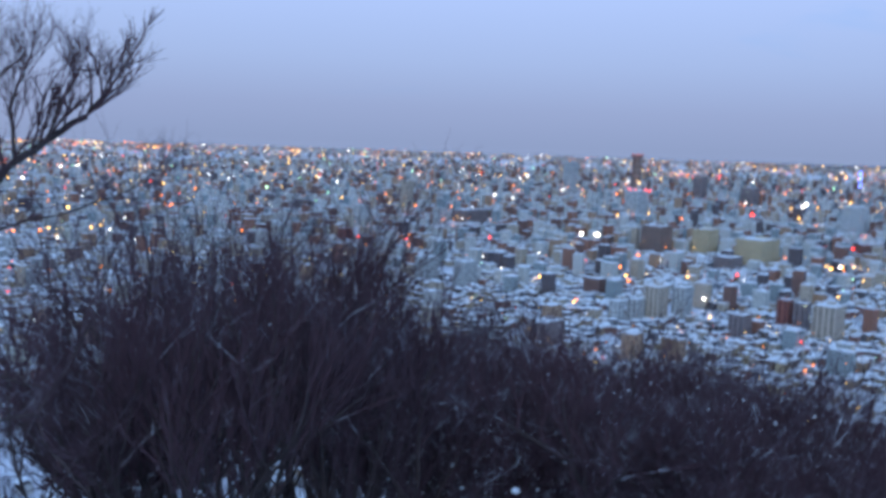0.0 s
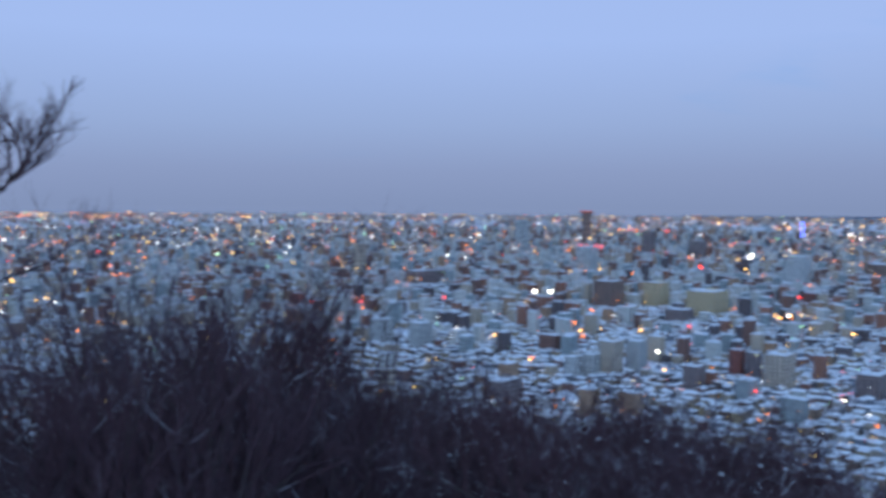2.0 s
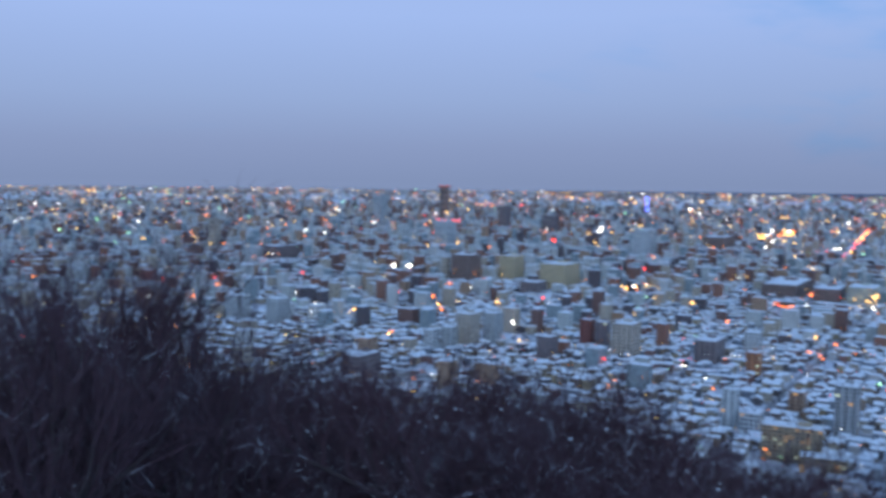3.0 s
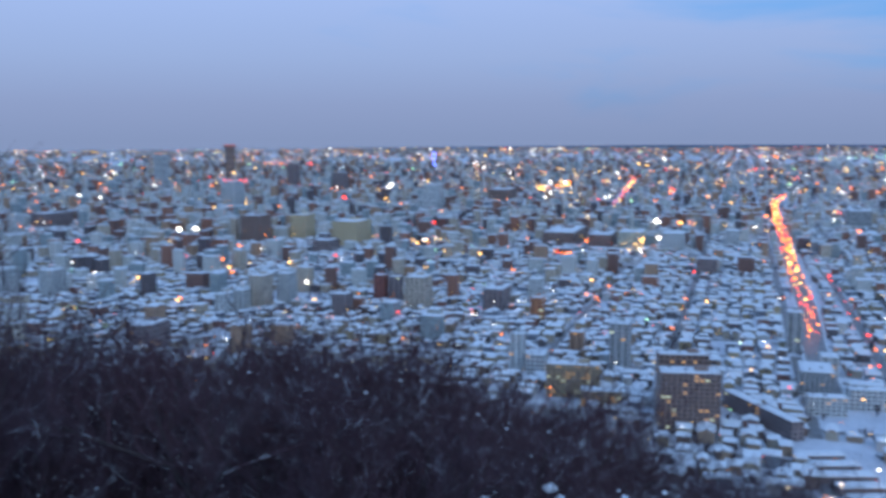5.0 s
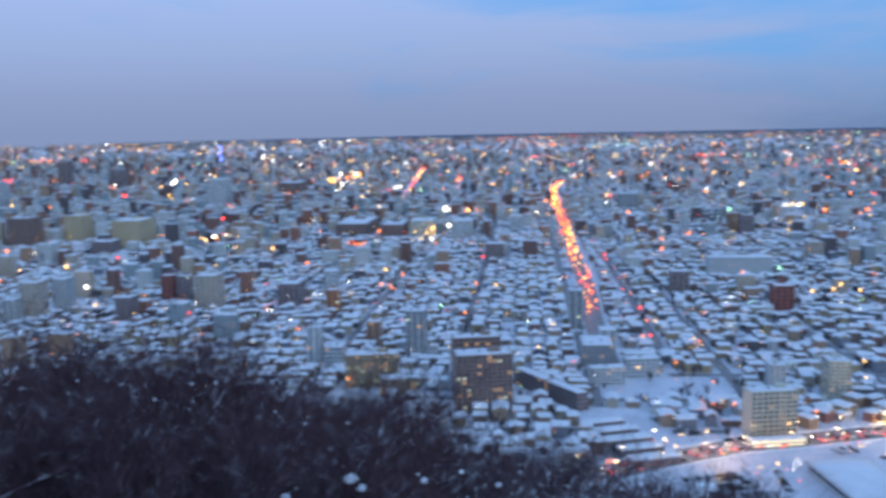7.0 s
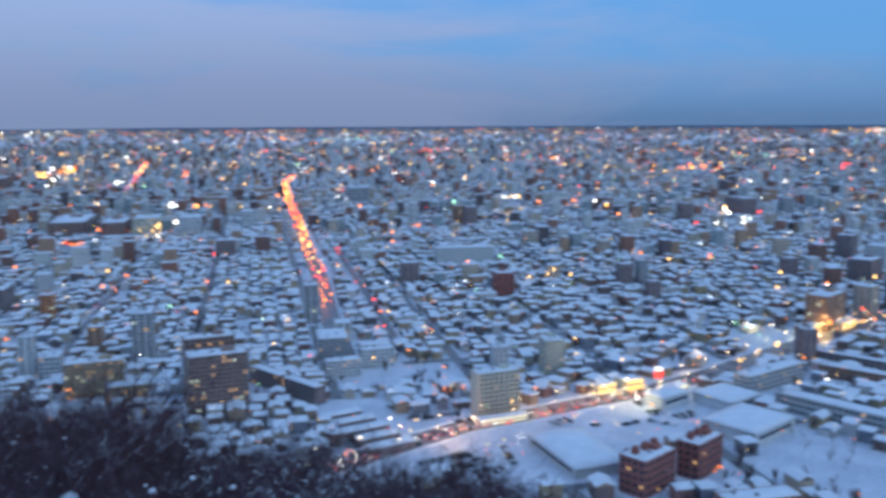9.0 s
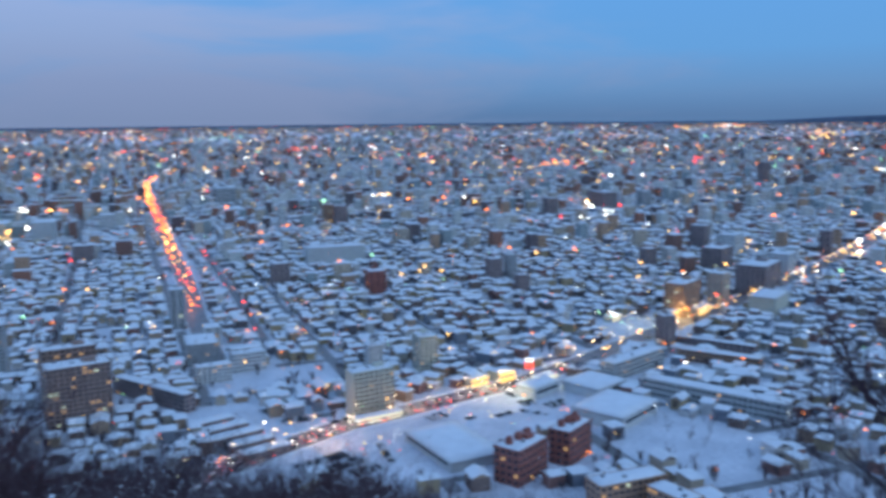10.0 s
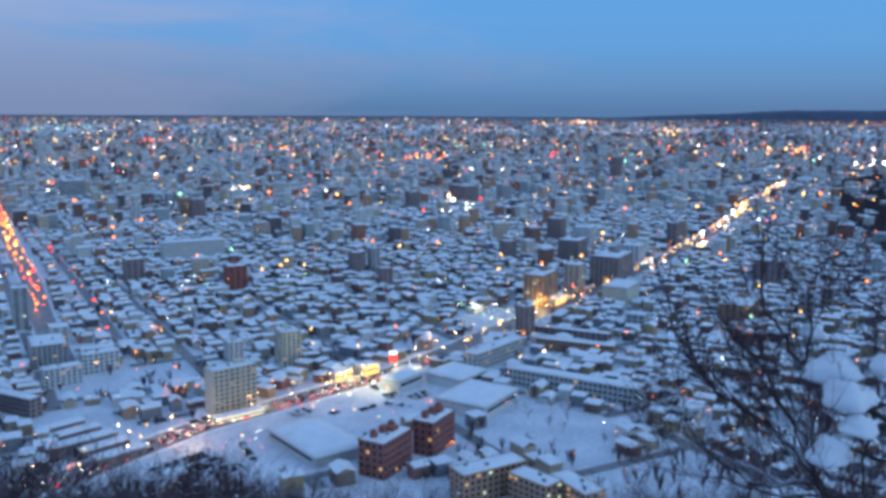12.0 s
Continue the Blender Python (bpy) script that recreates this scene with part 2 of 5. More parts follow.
BLUE_LAMP = glow("blue_lamp", (0.12, 0.2, 1.0), 7)


# ---- mesh helpers ----
def mesh_of(name, bm, *mats):
    me = bpy.data.meshes.new(name)
    bm.to_mesh(me)
    bm.free()
    for m in mats:
        me.materials.append(m)
    return me


def part(name, data, mat, parent, label=""):
    me = data if isinstance(data, bpy.types.Mesh) else mesh_of(name, data, mat)
    ob = new(name, me)
    ob.parent = parent
    return tagged(ob, label)


def soup(name, verts, faces, mats, index=None):
    me = bpy.data.meshes.new(name)
    me.from_pydata(verts, [], faces)
    for m in mats:
        me.materials.append(m)
    if index is not None:
        me.polygons.foreach_set("material_index", index)
    me.update()
    return me


def box(w, d, h, x=0, y=0, z=0, bevel=0.0, bm=None):
    """A box standing on z, joined into bm."""
    own = bmesh.new()
    bmesh.ops.create_cube(own, size=1, matrix=Matrix.Translation((x, y, z + h / 2)) @ Matrix.Diagonal((w, d, h, 1)))
    if bevel:
        bmesh.ops.bevel(own, geom=own.edges[:], offset=bevel, segments=1, affect="EDGES")
    if bm is None:
        return own
    me = bpy.data.meshes.new("join")
    own.to_mesh(me)
    own.free()
    bm.from_mesh(me)
    bpy.data.meshes.remove(me)
    return bm


def snow_slab(w, d, t, seed=0, cuts=4):
    """A snow cover with rounded, sagging rims and an uneven top."""
    rng = random.Random(seed)
    bm = bmesh.new()
    nx, ny = cuts + 2, max(3, min(cuts + 2, round(cuts * d / w) + 2))
    rows = []
    for j in range(ny + 1):
        row = []
        for i in range(nx + 1):
            u, v = i / nx, j / ny
            rim = i in (0, nx) or j in (0, ny)
            px, py = (u - 0.5) * w, (v - 0.5) * d
            row.append(bm.verts.new((px, py, t * (0.45 if rim else 0.85 + 0.3 * rng.random()))))
        rows.append(row)
    for j in range(ny):
        for i in range(nx):
            bm.faces.new((rows[j][i], rows[j][i + 1], rows[j + 1][i + 1], rows[j + 1][i]))
    edge = [e for e in bm.edges if e.is_boundary]
    out = bmesh.ops.extrude_edge_only(bm, edges=edge)
    for v in out["geom"]:
        if isinstance(v, bmesh.types.BMVert):
            v.co.z = 0.0
    for f in bm.faces:
        f.smooth = True
    return bm


def thing(name, m, label, category, group=""):
    ob = new(name)
    ob.matrix_basis = m
    return tagged(ob, label, category, group)


# ---- ground ----
def lerp(x, xs, ys):
    return float(np.interp(x, xs, ys))


def fall(az):
    """How steeply the wooded hill falls away, by direction (degrees left of +y)."""
    return lerp(az, (-180, -110, -80, -65, -50, -35, -20, 0, 20, 40, 90, 180), (0.4, 0.54, 0.57, 0.55, 0.52, 0.5, 0.48, 0.46, 0.42, 0.38, 0.36, 0.4))


def hill(x, y):
    r, az = math.hypot(x, y), math.degrees(math.atan2(-x, y))
    z = 188.3 - fall(az) * max(0.0, r - 1.5) + 1.6 * noise.noise((x / 14, y / 14, 0)) * min(1, r / 12)
    return z if z > 12 else 12 * math.exp((z - 12) / 12)


FLAT = 2800.0


def squeeze(r):
    """Plan distance of the far plain, which rises gently towards the hills that close it."""
    return r if r < FLAT else FLAT + 2000 * (1 - math.exp(-(r - FLAT) / 2000))


def far_scale(r):
    return squeeze(r) / r


def far_z(r):
    return 190 * (1 - far_scale(r))


def build_ground():
    radii = [0.0, 1.5, 3, 5, 8, 12, 17, 23, 30, 38, 48, 60, 75, 92, 112, 135, 160, 190, 225, 265, 310, 350, 400, 460, 540, 640, 760, 900,
             1100, 1400, 1800, 2300, 2800, 3200, 3700, 4400, 5400, 7000, 9500, 13000, 19600]
    verts, faces, n = [], [], 180
    for r in radii:
        for k in range(n):
            a = k / n * math.tau
            x, y = -math.sin(a) * r, math.cos(a) * r
            z = hill(x, y) if r < 760 else 0.0
            if r >= FLAT:
                s = far_scale(r)
                x, y, z = x * s, y * s, far_z(r)
            verts.append((x, y, z - 0.05))
    for j in range(len(radii) - 1):
        for k in range(n):
            a, b = j * n + k, j * n + (k + 1) % n
            faces.append((a, b, b + n, a + n))
    ob = new("ground", soup("ground", verts, faces, [GROUND]))
    for p in ob.data.polygons:
        p.use_smooth = True
    tagged(ob, "snow-covered plain and wooded hillside in dusk light", "ground", kind="structure")


build_ground()


def far_hills(name, az0, az1, top, seed, mat, label):
    """A low dark ridge that closes the plain at the horizon."""
    rng = random.Random(seed)
    verts, faces, n = [], [], 60
    for k in range(n + 1):
        az = az0 + (az1 - az0) * k / n
        a = radians(az)
        fade = min(1, k / 14, (n - k) / 14)
        h = fade * (top * (0.8 + 0.3 * noise.noise((az * 0.15, seed, 0)) + 0.05 * rng.random()))
        for r, z in ((4790, 135), (4830, 148 + 0.7 * h), (4860, 148 + h), (4900, 130)):
            verts.append((-math.sin(a) * r, math.cos(a) * r, z))
    for k in range(n):
        for q in range(3):
            a = k * 4 + q
            faces.append((a, a + 4, a + 5, a + 1))
    tagged(new(name, soup(name, verts, faces, [mat])), label, "hills", kind="structure")


# woods colour shifted to blue: the haze of distance is painted in
FOREST_HAZED = material("far_woods", (0.10, 0.125, 0.18), 0.9, 0.3, 0.02, 0.0)
far_hills("backdrop_hills", -86, -150, 66, 1, FOREST_HAZED, "dark wooded hills closing the plain, distance haze put into their blue colour")
far_hills("backdrop_ridge", -22, -110, 9, 2, FOREST_HAZED, "low dark ridge at the horizon, distance haze put into its blue colour")


# ---- roads ----
def road(name, pts, width, label, mat=SLUSH, lift=0.06):
    """A cambered strip along a line of plan points, with low snow banks as kerbs."""
    verts, faces, idx = [], [], []
    line = []
    for (x0, y0), (x1, y1) in zip(pts, pts[1:]):
        steps = max(1, int(math.hypot(x1 - x0, y1 - y0) / 40))
        line += [(x0 + (x1 - x0) * k / steps, y0 + (y1 - y0) * k / steps) for k in range(steps)]
    line.append(pts[-1])
    prof = ((-0.62, 0.0), (-0.58, 0.7), (-0.52, 0.6), (-0.5, 0.0), (0, 0.12), (0.5, 0.0), (0.52, 0.6), (0.58, 0.7), (0.62, 0.0))
    for i, (x, y) in enumerate(line):
        x2, y2 = line[min(i + 1, len(line) - 1)]
        x1, y1 = line[max(i - 1, 0)]
        t = Vector((x2 - x1, y2 - y1)).normalized()
        r = math.hypot(x, y)
        s, z = far_scale(r), far_z(r) if r > FLAT else hill(x, y)
        for off, up in prof:
            verts.append(((x + t.y * off * width) * s, (y - t.x * off * width) * s, z + lift + up))
    m = len(prof)
    for i in range(len(line) - 1):
        for q in range(m - 1):
            a = i * m + q
            faces.append((a, a + 1, a + m + 1, a + m))
            idx.append(0 if q in (3, 4) else 1)
    tagged(new(name, soup(name, verts, faces, [mat, SNOW], idx)), label, "road", kind="structure")


GRID = radians(42)
GU, GV = Vector((math.cos(GRID), math.sin(GRID))), Vector((-math.sin(GRID), math.cos(GRID)))
ROAD_A = [(560, 412), (694, 530), (849, 660), (979, 778), (1220, 990), (1435, 1179), (1807, 1510), (2039, 1710), (2362, 1944), (2700, 2160)]
ROAD_B = [(330, 306), (393, 281), (429, 269), (469, 254), (507, 230), (547, 207), (594, 176), (674, 143), (770, 110), (878, 67), (1120, -15), (1367, -91), (1620, -155), (1893, -211), (2500, -370)]
ROAD_C = [(640, 418), (785, 545), (1186, 907)]
ROAD_E = [(1632, 1904), (2838, 3184)]
road("road_1", ROAD_A, 20, "long straight slushy avenue crowded with cars")
road("road_2", ROAD_B, 21, "slushy main street along the foot of the hill")
road("road_3", ROAD_C, 9, "narrow slushy street between houses")
road("road_5", ROAD_E, 22, "far bright avenue into the town centre")


def inside(x, y, q):
    """Whether a plan point lies in a four-cornered plot."""
    sides = [(q[(k + 1) % 4][0] - q[k][0]) * (y - q[k][1]) - (q[(k + 1) % 4][1] - q[k][1]) * (x - q[k][0]) for k in range(4)]
    return all(v > 0 for v in sides) or all(v < 0 for v in sides)


# ---- named buildings ----
def window_mesh(name, w, h, mat):
    bm = box(w, 0.10, h, bevel=0.0)
    for f in bm.faces:
        f.material_index = 1
    front = [f for f in bm.faces if f.normal.y < -0.9]
    inner = bmesh.ops.inset_region(bm, faces=front, thickness=0.09, depth=-0.05)
    for f in front:
        f.material_index = 0
    return mesh_of(name, bm, mat, METAL)


window_cache = {}


def window_data(w, h, kind):
    key = (round(w, 1), round(h, 1), kind)
    if key not in window_cache:
        window_cache[key] = window_mesh("window", key[0], key[1], {"dark": GLASS, "warm": LIT, "cool": LIT_COOL}[kind])
    return window_cache[key]


occupied = []
block_seed = [0]
known = []
CATEGORY = {"school": "school", "brick_hall": "building", "sports_hall": "hall", "market_hall": "hall", "store": "shop"}


def block(name, x, y, z, yaw, w, d, h, floors, wall, style, lit):
    block_seed[0] += 1
    rng = random.Random(block_seed[0])
    dist = math.hypot(x, y)
    scale_here = far_scale(dist) if dist > FLAT else 1.0
    if dist > 1000:
        floors = max(3, round(h / scale_here / 3.4))
    occupied.append((x, y, radians(yaw), w / 2 + 5, d / 2 + 5))
    known.append((math.atan2(-x, y), (max(w, d) / 2 + 6) / dist, dist, z + h))
    kind = name.replace("_", " ")
    words = f"{WALL_WORDS[wall]} {floors}-storey {kind} with a snow-covered flat roof"
    ob = thing(name, pose(x, y, z + (hill(x, y) if dist < 760 else 0), 0, 0, yaw), words, CATEGORY.get(name, "building"))
    body = box(w, d, h + 3, 0, 0, -3, bevel=0.12)
    if h > 18 and style != "hall":
        # a lift house on the roof
        box(w * 0.22, d * 0.35, 3.0, w * 0.2, 0, h, bevel=0.1, bm=body)
    part("wall", body, WALLS[wall], ob)
    # parapet and snow
    rim = bmesh.new()
    for sx in (-1, 1):
        box(0.35, d + 0.5, 0.9, sx * (w / 2 + 0.06), 0, h - 0.4, bm=rim)
        box(w - 0.2, 0.35, 0.9, 0, sx * (d / 2 + 0.06), h - 0.4, bm=rim)
    part("parapet", rim, WALLS[wall], ob)
    cover = part("roof_snow", snow_slab(w - 0.2, d - 0.2, 0.9, block_seed[0]), SNOW, ob)
    cover.location = (0, 0, h - 0.05)
    if style != "hall" and h > 12 and dist < 760:
        for k in range(2):
            unit = part("roof_unit", box(1.8, 1.4, 1.5, 0, 0, 0, bevel=0.1), METAL, ob, "grey metal plant unit on the roof")
            unit.location = ((-0.32 + 0.25 * k) * w, (0.2 - 0.35 * k) * d, h + 0.5)
    if style == "hall":
        eave = part("eave", box(w + 1.6, d + 1.6, 0.5, 0, 0, h - 0.9, bevel=0.1), CONCRETE, ob)
        cover.scale = (1.05, 1.05, 1.2)
        if dist > 900:
            return ob
        band = part("window_band", box(w * 0.86, d + 0.16, h * 0.25, 0, 0, h * 0.45), GLASS, ob, "long dark window band")
        return ob
    if name == "brick_hall":
        for k in range(3):
            stack = box(3.2, 3.2, 4.2, (k - 1) * w * 0.3, d * 0.12, h - 0.2, bevel=0.2)
            part("chimney", box(2.4, 2.4, 0.7, (k - 1) * w * 0.3, d * 0.12, h + 4.0, bm=stack), WALLS[wall], ob, "stubby brick chimney")
    fh = h / floors
    near = dist < 720
    # the two sides that face the hill top
    to_eye = Matrix.Rotation(-radians(yaw), 2) @ Vector((-x, -y)).normalized()
    for axis in (0, 1):
        side = -1 if to_eye[axis] < 0 else 1
        length, half = (d, w / 2) if axis == 0 else (w, d / 2)
        turn = (90 if side > 0 else -90) if axis == 0 else (180 if side > 0 else 0)
        if abs(to_eye[axis]) < 0.12 or name == "apartment_slab" and axis == 0:
            continue
        if style == "balcony" and axis == 1:
            for k in range(floors):
                slab = bmesh.new()
                box(length * 0.96, 1.4, 0.18, 0, 0, 0, bm=slab)
                box(length * 0.96, 0.12, 1.05, 0, -0.64, 0.18, bm=slab)
                bays = 3 if name == "apartment_slab" else 6
                for q in range(bays + 1):
                    box(0.16, 1.4, fh - 0.1, (q / bays - 0.5) * length * 0.96, 0, 0, bm=slab)
                b = part("balcony", slab, WALLS[wall], ob)
                b.matrix_basis = pose(0, side * (half + 0.65), k * fh + 0.3, 0, 0, turn)
        if near:
            count = max(2, int(length / 3.4))
            ww, wh = min(2.0, length / count * 0.55), fh * 0.52
            for k in range(floors):
                for q in range(count):
                    t = (q + 0.5) / count - 0.5
                    kind_w = "dark" if rng.random() > lit else ("warm" if rng.random() < 0.75 else "cool")
                    win = part("window", window_data(ww, wh, kind_w), None, ob)
                    off = t * length
                    place = (side * (half + 0.03), off * side, k * fh + fh * 0.3) if axis == 0 else (-off * side, side * (half + 0.03), k * fh + fh * 0.3)
                    win.matrix_basis = pose(*place, 0, 0, turn)
        else:
            count = max(2, int(length / scale_here / 5))
            verts, faces = [], []
            for k in range(floors):
                for q in range(count):
                    cx, hw, z0 = ((q + 0.5) / count - 0.5) * length, length / count * 0.24, k * fh + fh * 0.3
                    o = len(verts)
                    for yy in (-0.09, 0.05):
                        verts += [(cx - hw, yy, z0), (cx + hw, yy, z0), (cx + hw, yy, z0 + fh * 0.42), (cx - hw, yy, z0 + fh * 0.42)]
                    faces += [(o, o + 1, o + 2, o + 3)] + [(o + e, o + (e + 1) % 4, o + 4 + (e + 1) % 4, o + 4 + e) for e in range(4)]
            row = part("glazing", soup("glazing", verts, faces, [GLASS]), None, ob, "small dark windows")
            tagged(row, kind="stuff")
            row.matrix_basis = pose(*((side * (half + 0.02), 0) if axis == 0 else (0, side * (half + 0.02))), 0, 0, 0, turn)
            for _ in range(int(lit * floors * 4)):
                k, t = rng.randrange(floors), rng.uniform(-0.42, 0.42)
                lamp = part("window", window_data(3.0 * scale_here, 1.8 * scale_here, "warm" if rng.random() < 0.6 else "cool"), None, ob, "lit window")
                lamp.matrix_basis = pose(*((side * (half + 0.12), t * length) if axis == 0 else (t * length, side * (half + 0.12))), k * fh + fh * 0.3, 0, 0, turn)
    return ob


block("apartment_tower", 417.3, 411.7, 0.0, -37, 37.9, 18.9, 39.9, 14, "brown", "flats", 0.16)
block("apartment_tower", 435.2, 435.9, 0.0, -37, 33.6, 13.5, 44.2, 14, "brown", "flats", 0.12)
block("stepped_apartment", 402.7, 514.1, 0.0, -40, 39.2, 15.7, 24.3, 9, "beige", "balcony", 0.25)
block("stepped_apartment", 404.4, 484.2, 0.0, -40, 28.8, 14.4, 11.2, 4, "beige", "balcony", 0.3)
block("apartment_tower", 480.6, 551.7, 0.0, 42, 20.1, 16.1, 40.5, 14, "grey", "flats", 0.04)
block("apartment_block", 483.6, 612.6, 0.0, 42, 13.6, 12.2, 21.1, 7, "tan", "flats", 0.05)
block("apartment_tower", 407.9, 595.1, 0.0, 42, 12.2, 11.0, 31.3, 12, "white", "flats", 0.03)
block("apartment_block", 415.2, 577.6, 0.0, 42, 18.3, 14.7, 17.3, 5, "white", "flats", 0.05)
block("apartment_block", 523.9, 387.6, 0.0, -40, 25.7, 10.3, 12.9, 5, "white", "flats", 0.03)
block("apartment_block", 557.9, 380.4, 0.0, -40, 25.8, 10.3, 14.7, 5, "white", "flats", 0.02)
block("apartment_block", 568.4, 431.2, 0.0, 42, 34.7, 24.3, 17.5, 7, "grey", "flats", 0.04)
block("apartment_block", 615.7, 455.1, 0.0, 42, 17.3, 13.9, 15.9, 7, "white", "flats", 0.04)
block("apartment_tower", 655.6, 521.6, 0.0, 42, 14.8, 13.3, 36.6, 14, "grey", "flats", 0.03)
block("apartment_slab", 502.3, 249.5, 0.0, -37, 29.8, 12.5, 29.1, 10, "cream", "balcony", 0.04)
block("apartment_tower", 586.3, 287.9, 0.0, 42, 14.0, 11.2, 21.6, 9, "white", "flats", 0.03)
block("apartment_tower", 607.6, 254.5, 0.0, 42, 18.4, 14.7, 26.7, 10, "cream", "flats", 0.03)
block("brick_hall", 468.9, 108.6, 0.0, -15, 26.1, 13.0, 19.5, 5, "brick", "flats", 0.04)
block("dark_tower", 725.2, 90.1, 0.0, 42, 12.7, 11.4, 28.7, 13, "umber", "flats", 0.02)
block("apartment_block", 865.6, 92.4, 0.0, -16, 41.1, 20.6, 32.0, 10, "tan", "flats", 0.2)
block("apartment_tower", 926.6, 63.7, 0.0, -16, 21.2, 17.0, 31.8, 10, "sand", "flats", 0.12)
block("apartment_block", 1001.0, 28.2, 0.0, -16, 53.7, 32.2, 31.8, 9, "umber", "flats", 0.04)
block("apartment_block", 1126.2, 80.7, 0.0, -16, 38.0, 26.6, 29.4, 8, "umber", "flats", 0.03)
block("apartment_block", 900.4, 15.0, 0.0, -16, 42.9, 25.7, 17.8, 5, "cream", "hall", 0.05)
block("apartment_tower", 1282.3, 116.3, 0.0, -16, 23.5, 21.1, 36.9, 12, "umber", "flats", 0.02)
block("apartment_block", 1253.4, 74.1, 0.0, -16, 31.9, 25.5, 29.5, 9, "white", "flats", 0.02)
block("apartment_block", 1121.1, 5.7, 0.0, -16, 29.6, 23.6, 26.1, 8, "white", "flats", 0.04)
block("apartment_tower", 1300.9, -48.2, 0.0, -16, 16.2, 14.6, 33.2, 10, "umber", "flats", 0.02)
block("apartment_tower", 1047.5, -146.7, 0.0, -16, 36.9, 29.5, 26.0, 8, "umber", "flats", 0.03)
block("apartment_block", 845.4, -95.2, 0.0, -16, 59.8, 29.9, 18.6, 5, "tan", "flats", 0.08)
block("store", 576.4, 157.0, 0.0, -22, 28.1, 16.8, 7.9, 1, "white", "hall", 0.1)
block("brown_block", 864.2, 540.9, 0.0, 42, 21.7, 19.5, 27.3, 6, "umber", "flats", 0.03)
block("brown_block", 866.5, 421.1, 0.0, 42, 21.9, 19.7, 24.8, 6, "brick", "flats", 0.03)
block("apartment_tower", 969.0, 317.7, 0.0, 42, 16.8, 15.1, 27.5, 8, "umber", "flats", 0.02)
block("apartment_tower", 984.0, 302.1, 0.0, 42, 12.1, 10.9, 30.5, 9, "grey", "flats", 0.02)
block("apartment_tower", 906.0, 265.3, 0.0, 42, 13.5, 12.1, 22.0, 7, "umber", "flats", 0.02)
block("apartment_tower", 1661.2, 430.3, 0.0, 42, 23.9, 21.5, 34.6, 9, "umber", "flats", 0.02)
block("apartment_tower", 1114.1, 162.5, 0.0, 42, 17.1, 15.4, 25.7, 8, "umber", "flats", 0.02)
block("apartment_tower", 1430.1, 788.7, 0.0, 42, 21.6, 19.5, 34.5, 9, "tan", "flats", 0.04)
block("apartment_tower", 1405.3, 749.4, 0.0, 42, 22.7, 20.5, 35.7, 9, "umber", "flats", 0.02)
block("apartment_tower", 1224.6, 550.7, 0.0, 42, 23.0, 20.7, 23.7, 6, "sand", "flats", 0.02)
block("apartment_tower", 1202.9, 426.0, 0.0, 42, 18.5, 16.7, 19.5, 6, "sand", "flats", 0.02)
block("apartment_tower", 1338.9, 830.0, 0.0, 42, 16.0, 14.4, 44.6, 12, "white", "flats", 0.02)
block("apartment_block", 1679.2, 1188.4, 0.0, 42, 56.0, 44.8, 38.1, 8, "grey", "flats", 0.02)
block("apartment_tower", 2358.5, 1765.1, 0.4, 42, 27.4, 24.6, 84.0, 16, "white", "flats", 0.02)
block("apartment_tower", 2592.2, 70.4, 0.0, 42, 25.3, 22.7, 59.6, 12, "umber", "flats", 0.02)
block("apartment_block", 1860.1, 282.0, 0.0, 42, 24.9, 22.4, 35.1, 8, "grey", "flats", 0.02)
block("apartment_block", 1799.3, 358.0, 0.0, 42, 65.9, 32.9, 37.5, 8, "umber", "flats", 0.02)
block("greenhouse_block", 1034.0, 560.8, 0.0, -50, 77.9, 23.4, 22.4, 3, "pale", "hall", 0.02)
block("yellow_block", 658.4, 1503.8, 0.0, 42, 69.4, 48.6, 43.5, 8, "yellow", "flats", 0.03)
block("sand_block", 603.3, 1611.1, 0.0, 42, 40.6, 32.5, 49.5, 9, "yellow", "flats", 0.03)
block("brown_block", 507.6, 1602.3, 0.0, 42, 44.7, 40.2, 53.4, 10, "brown", "flats", 0.03)
block("office_tower", 736.5, 2534.0, 0.0, 42, 56.6, 45.3, 73.6, 12, "white", "flats", 0.02)
block("office_tower", 1142.7, 2073.3, 0.0, 42, 57.0, 45.6, 72.6, 12, "white", "flats", 0.03)
block("apartment_block", 459.3, 865.8, 0.0, 42, 29.0, 23.2, 39.3, 10, "sand", "flats", 0.02)
block("apartment_block", 446.5, 937.1, 0.0, 42, 14.5, 13.1, 32.5, 9, "brick", "flats", 0.02)
block("apartment_block", 460.1, 924.3, 0.0, 42, 14.6, 13.2, 31.2, 8, "umber", "flats", 0.03)
block("apartment_block", 543.2, 834.3, 0.0, 42, 38.4, 23.0, 23.9, 7, "umber", "flats", 0.02)
block("apartment_tower", 613.7, 857.0, 0.0, 42, 20.0, 16.0, 25.6, 9, "white", "flats", 0.02)
block("apartment_block", 540.8, 752.2, 0.0, 42, 15.3, 12.3, 25.1, 7, "orange", "flats", 0.1)
block("apartment_block", 376.4, 889.0, 0.0, 42, 21.0, 16.8, 24.0, 8, "umber", "flats", 0.03)
block("apartment_block", 308.4, 960.3, 0.0, 42, 22.1, 17.6, 40.1, 10, "sand", "flats", 0.02)
block("apartment_block", 348.4, 988.9, 0.0, 42, 20.5, 16.4, 35.7, 10, "pale", "flats", 0.02)
block("apartment_block", 260.1, 945.1, 0.0, 42, 14.4, 11.5, 25.8, 8, "white", "flats", 0.02)
block("apartment_block", 284.2, 954.9, 0.0, 42, 16.8, 13.4, 26.4, 8, "pale", "flats", 0.02)
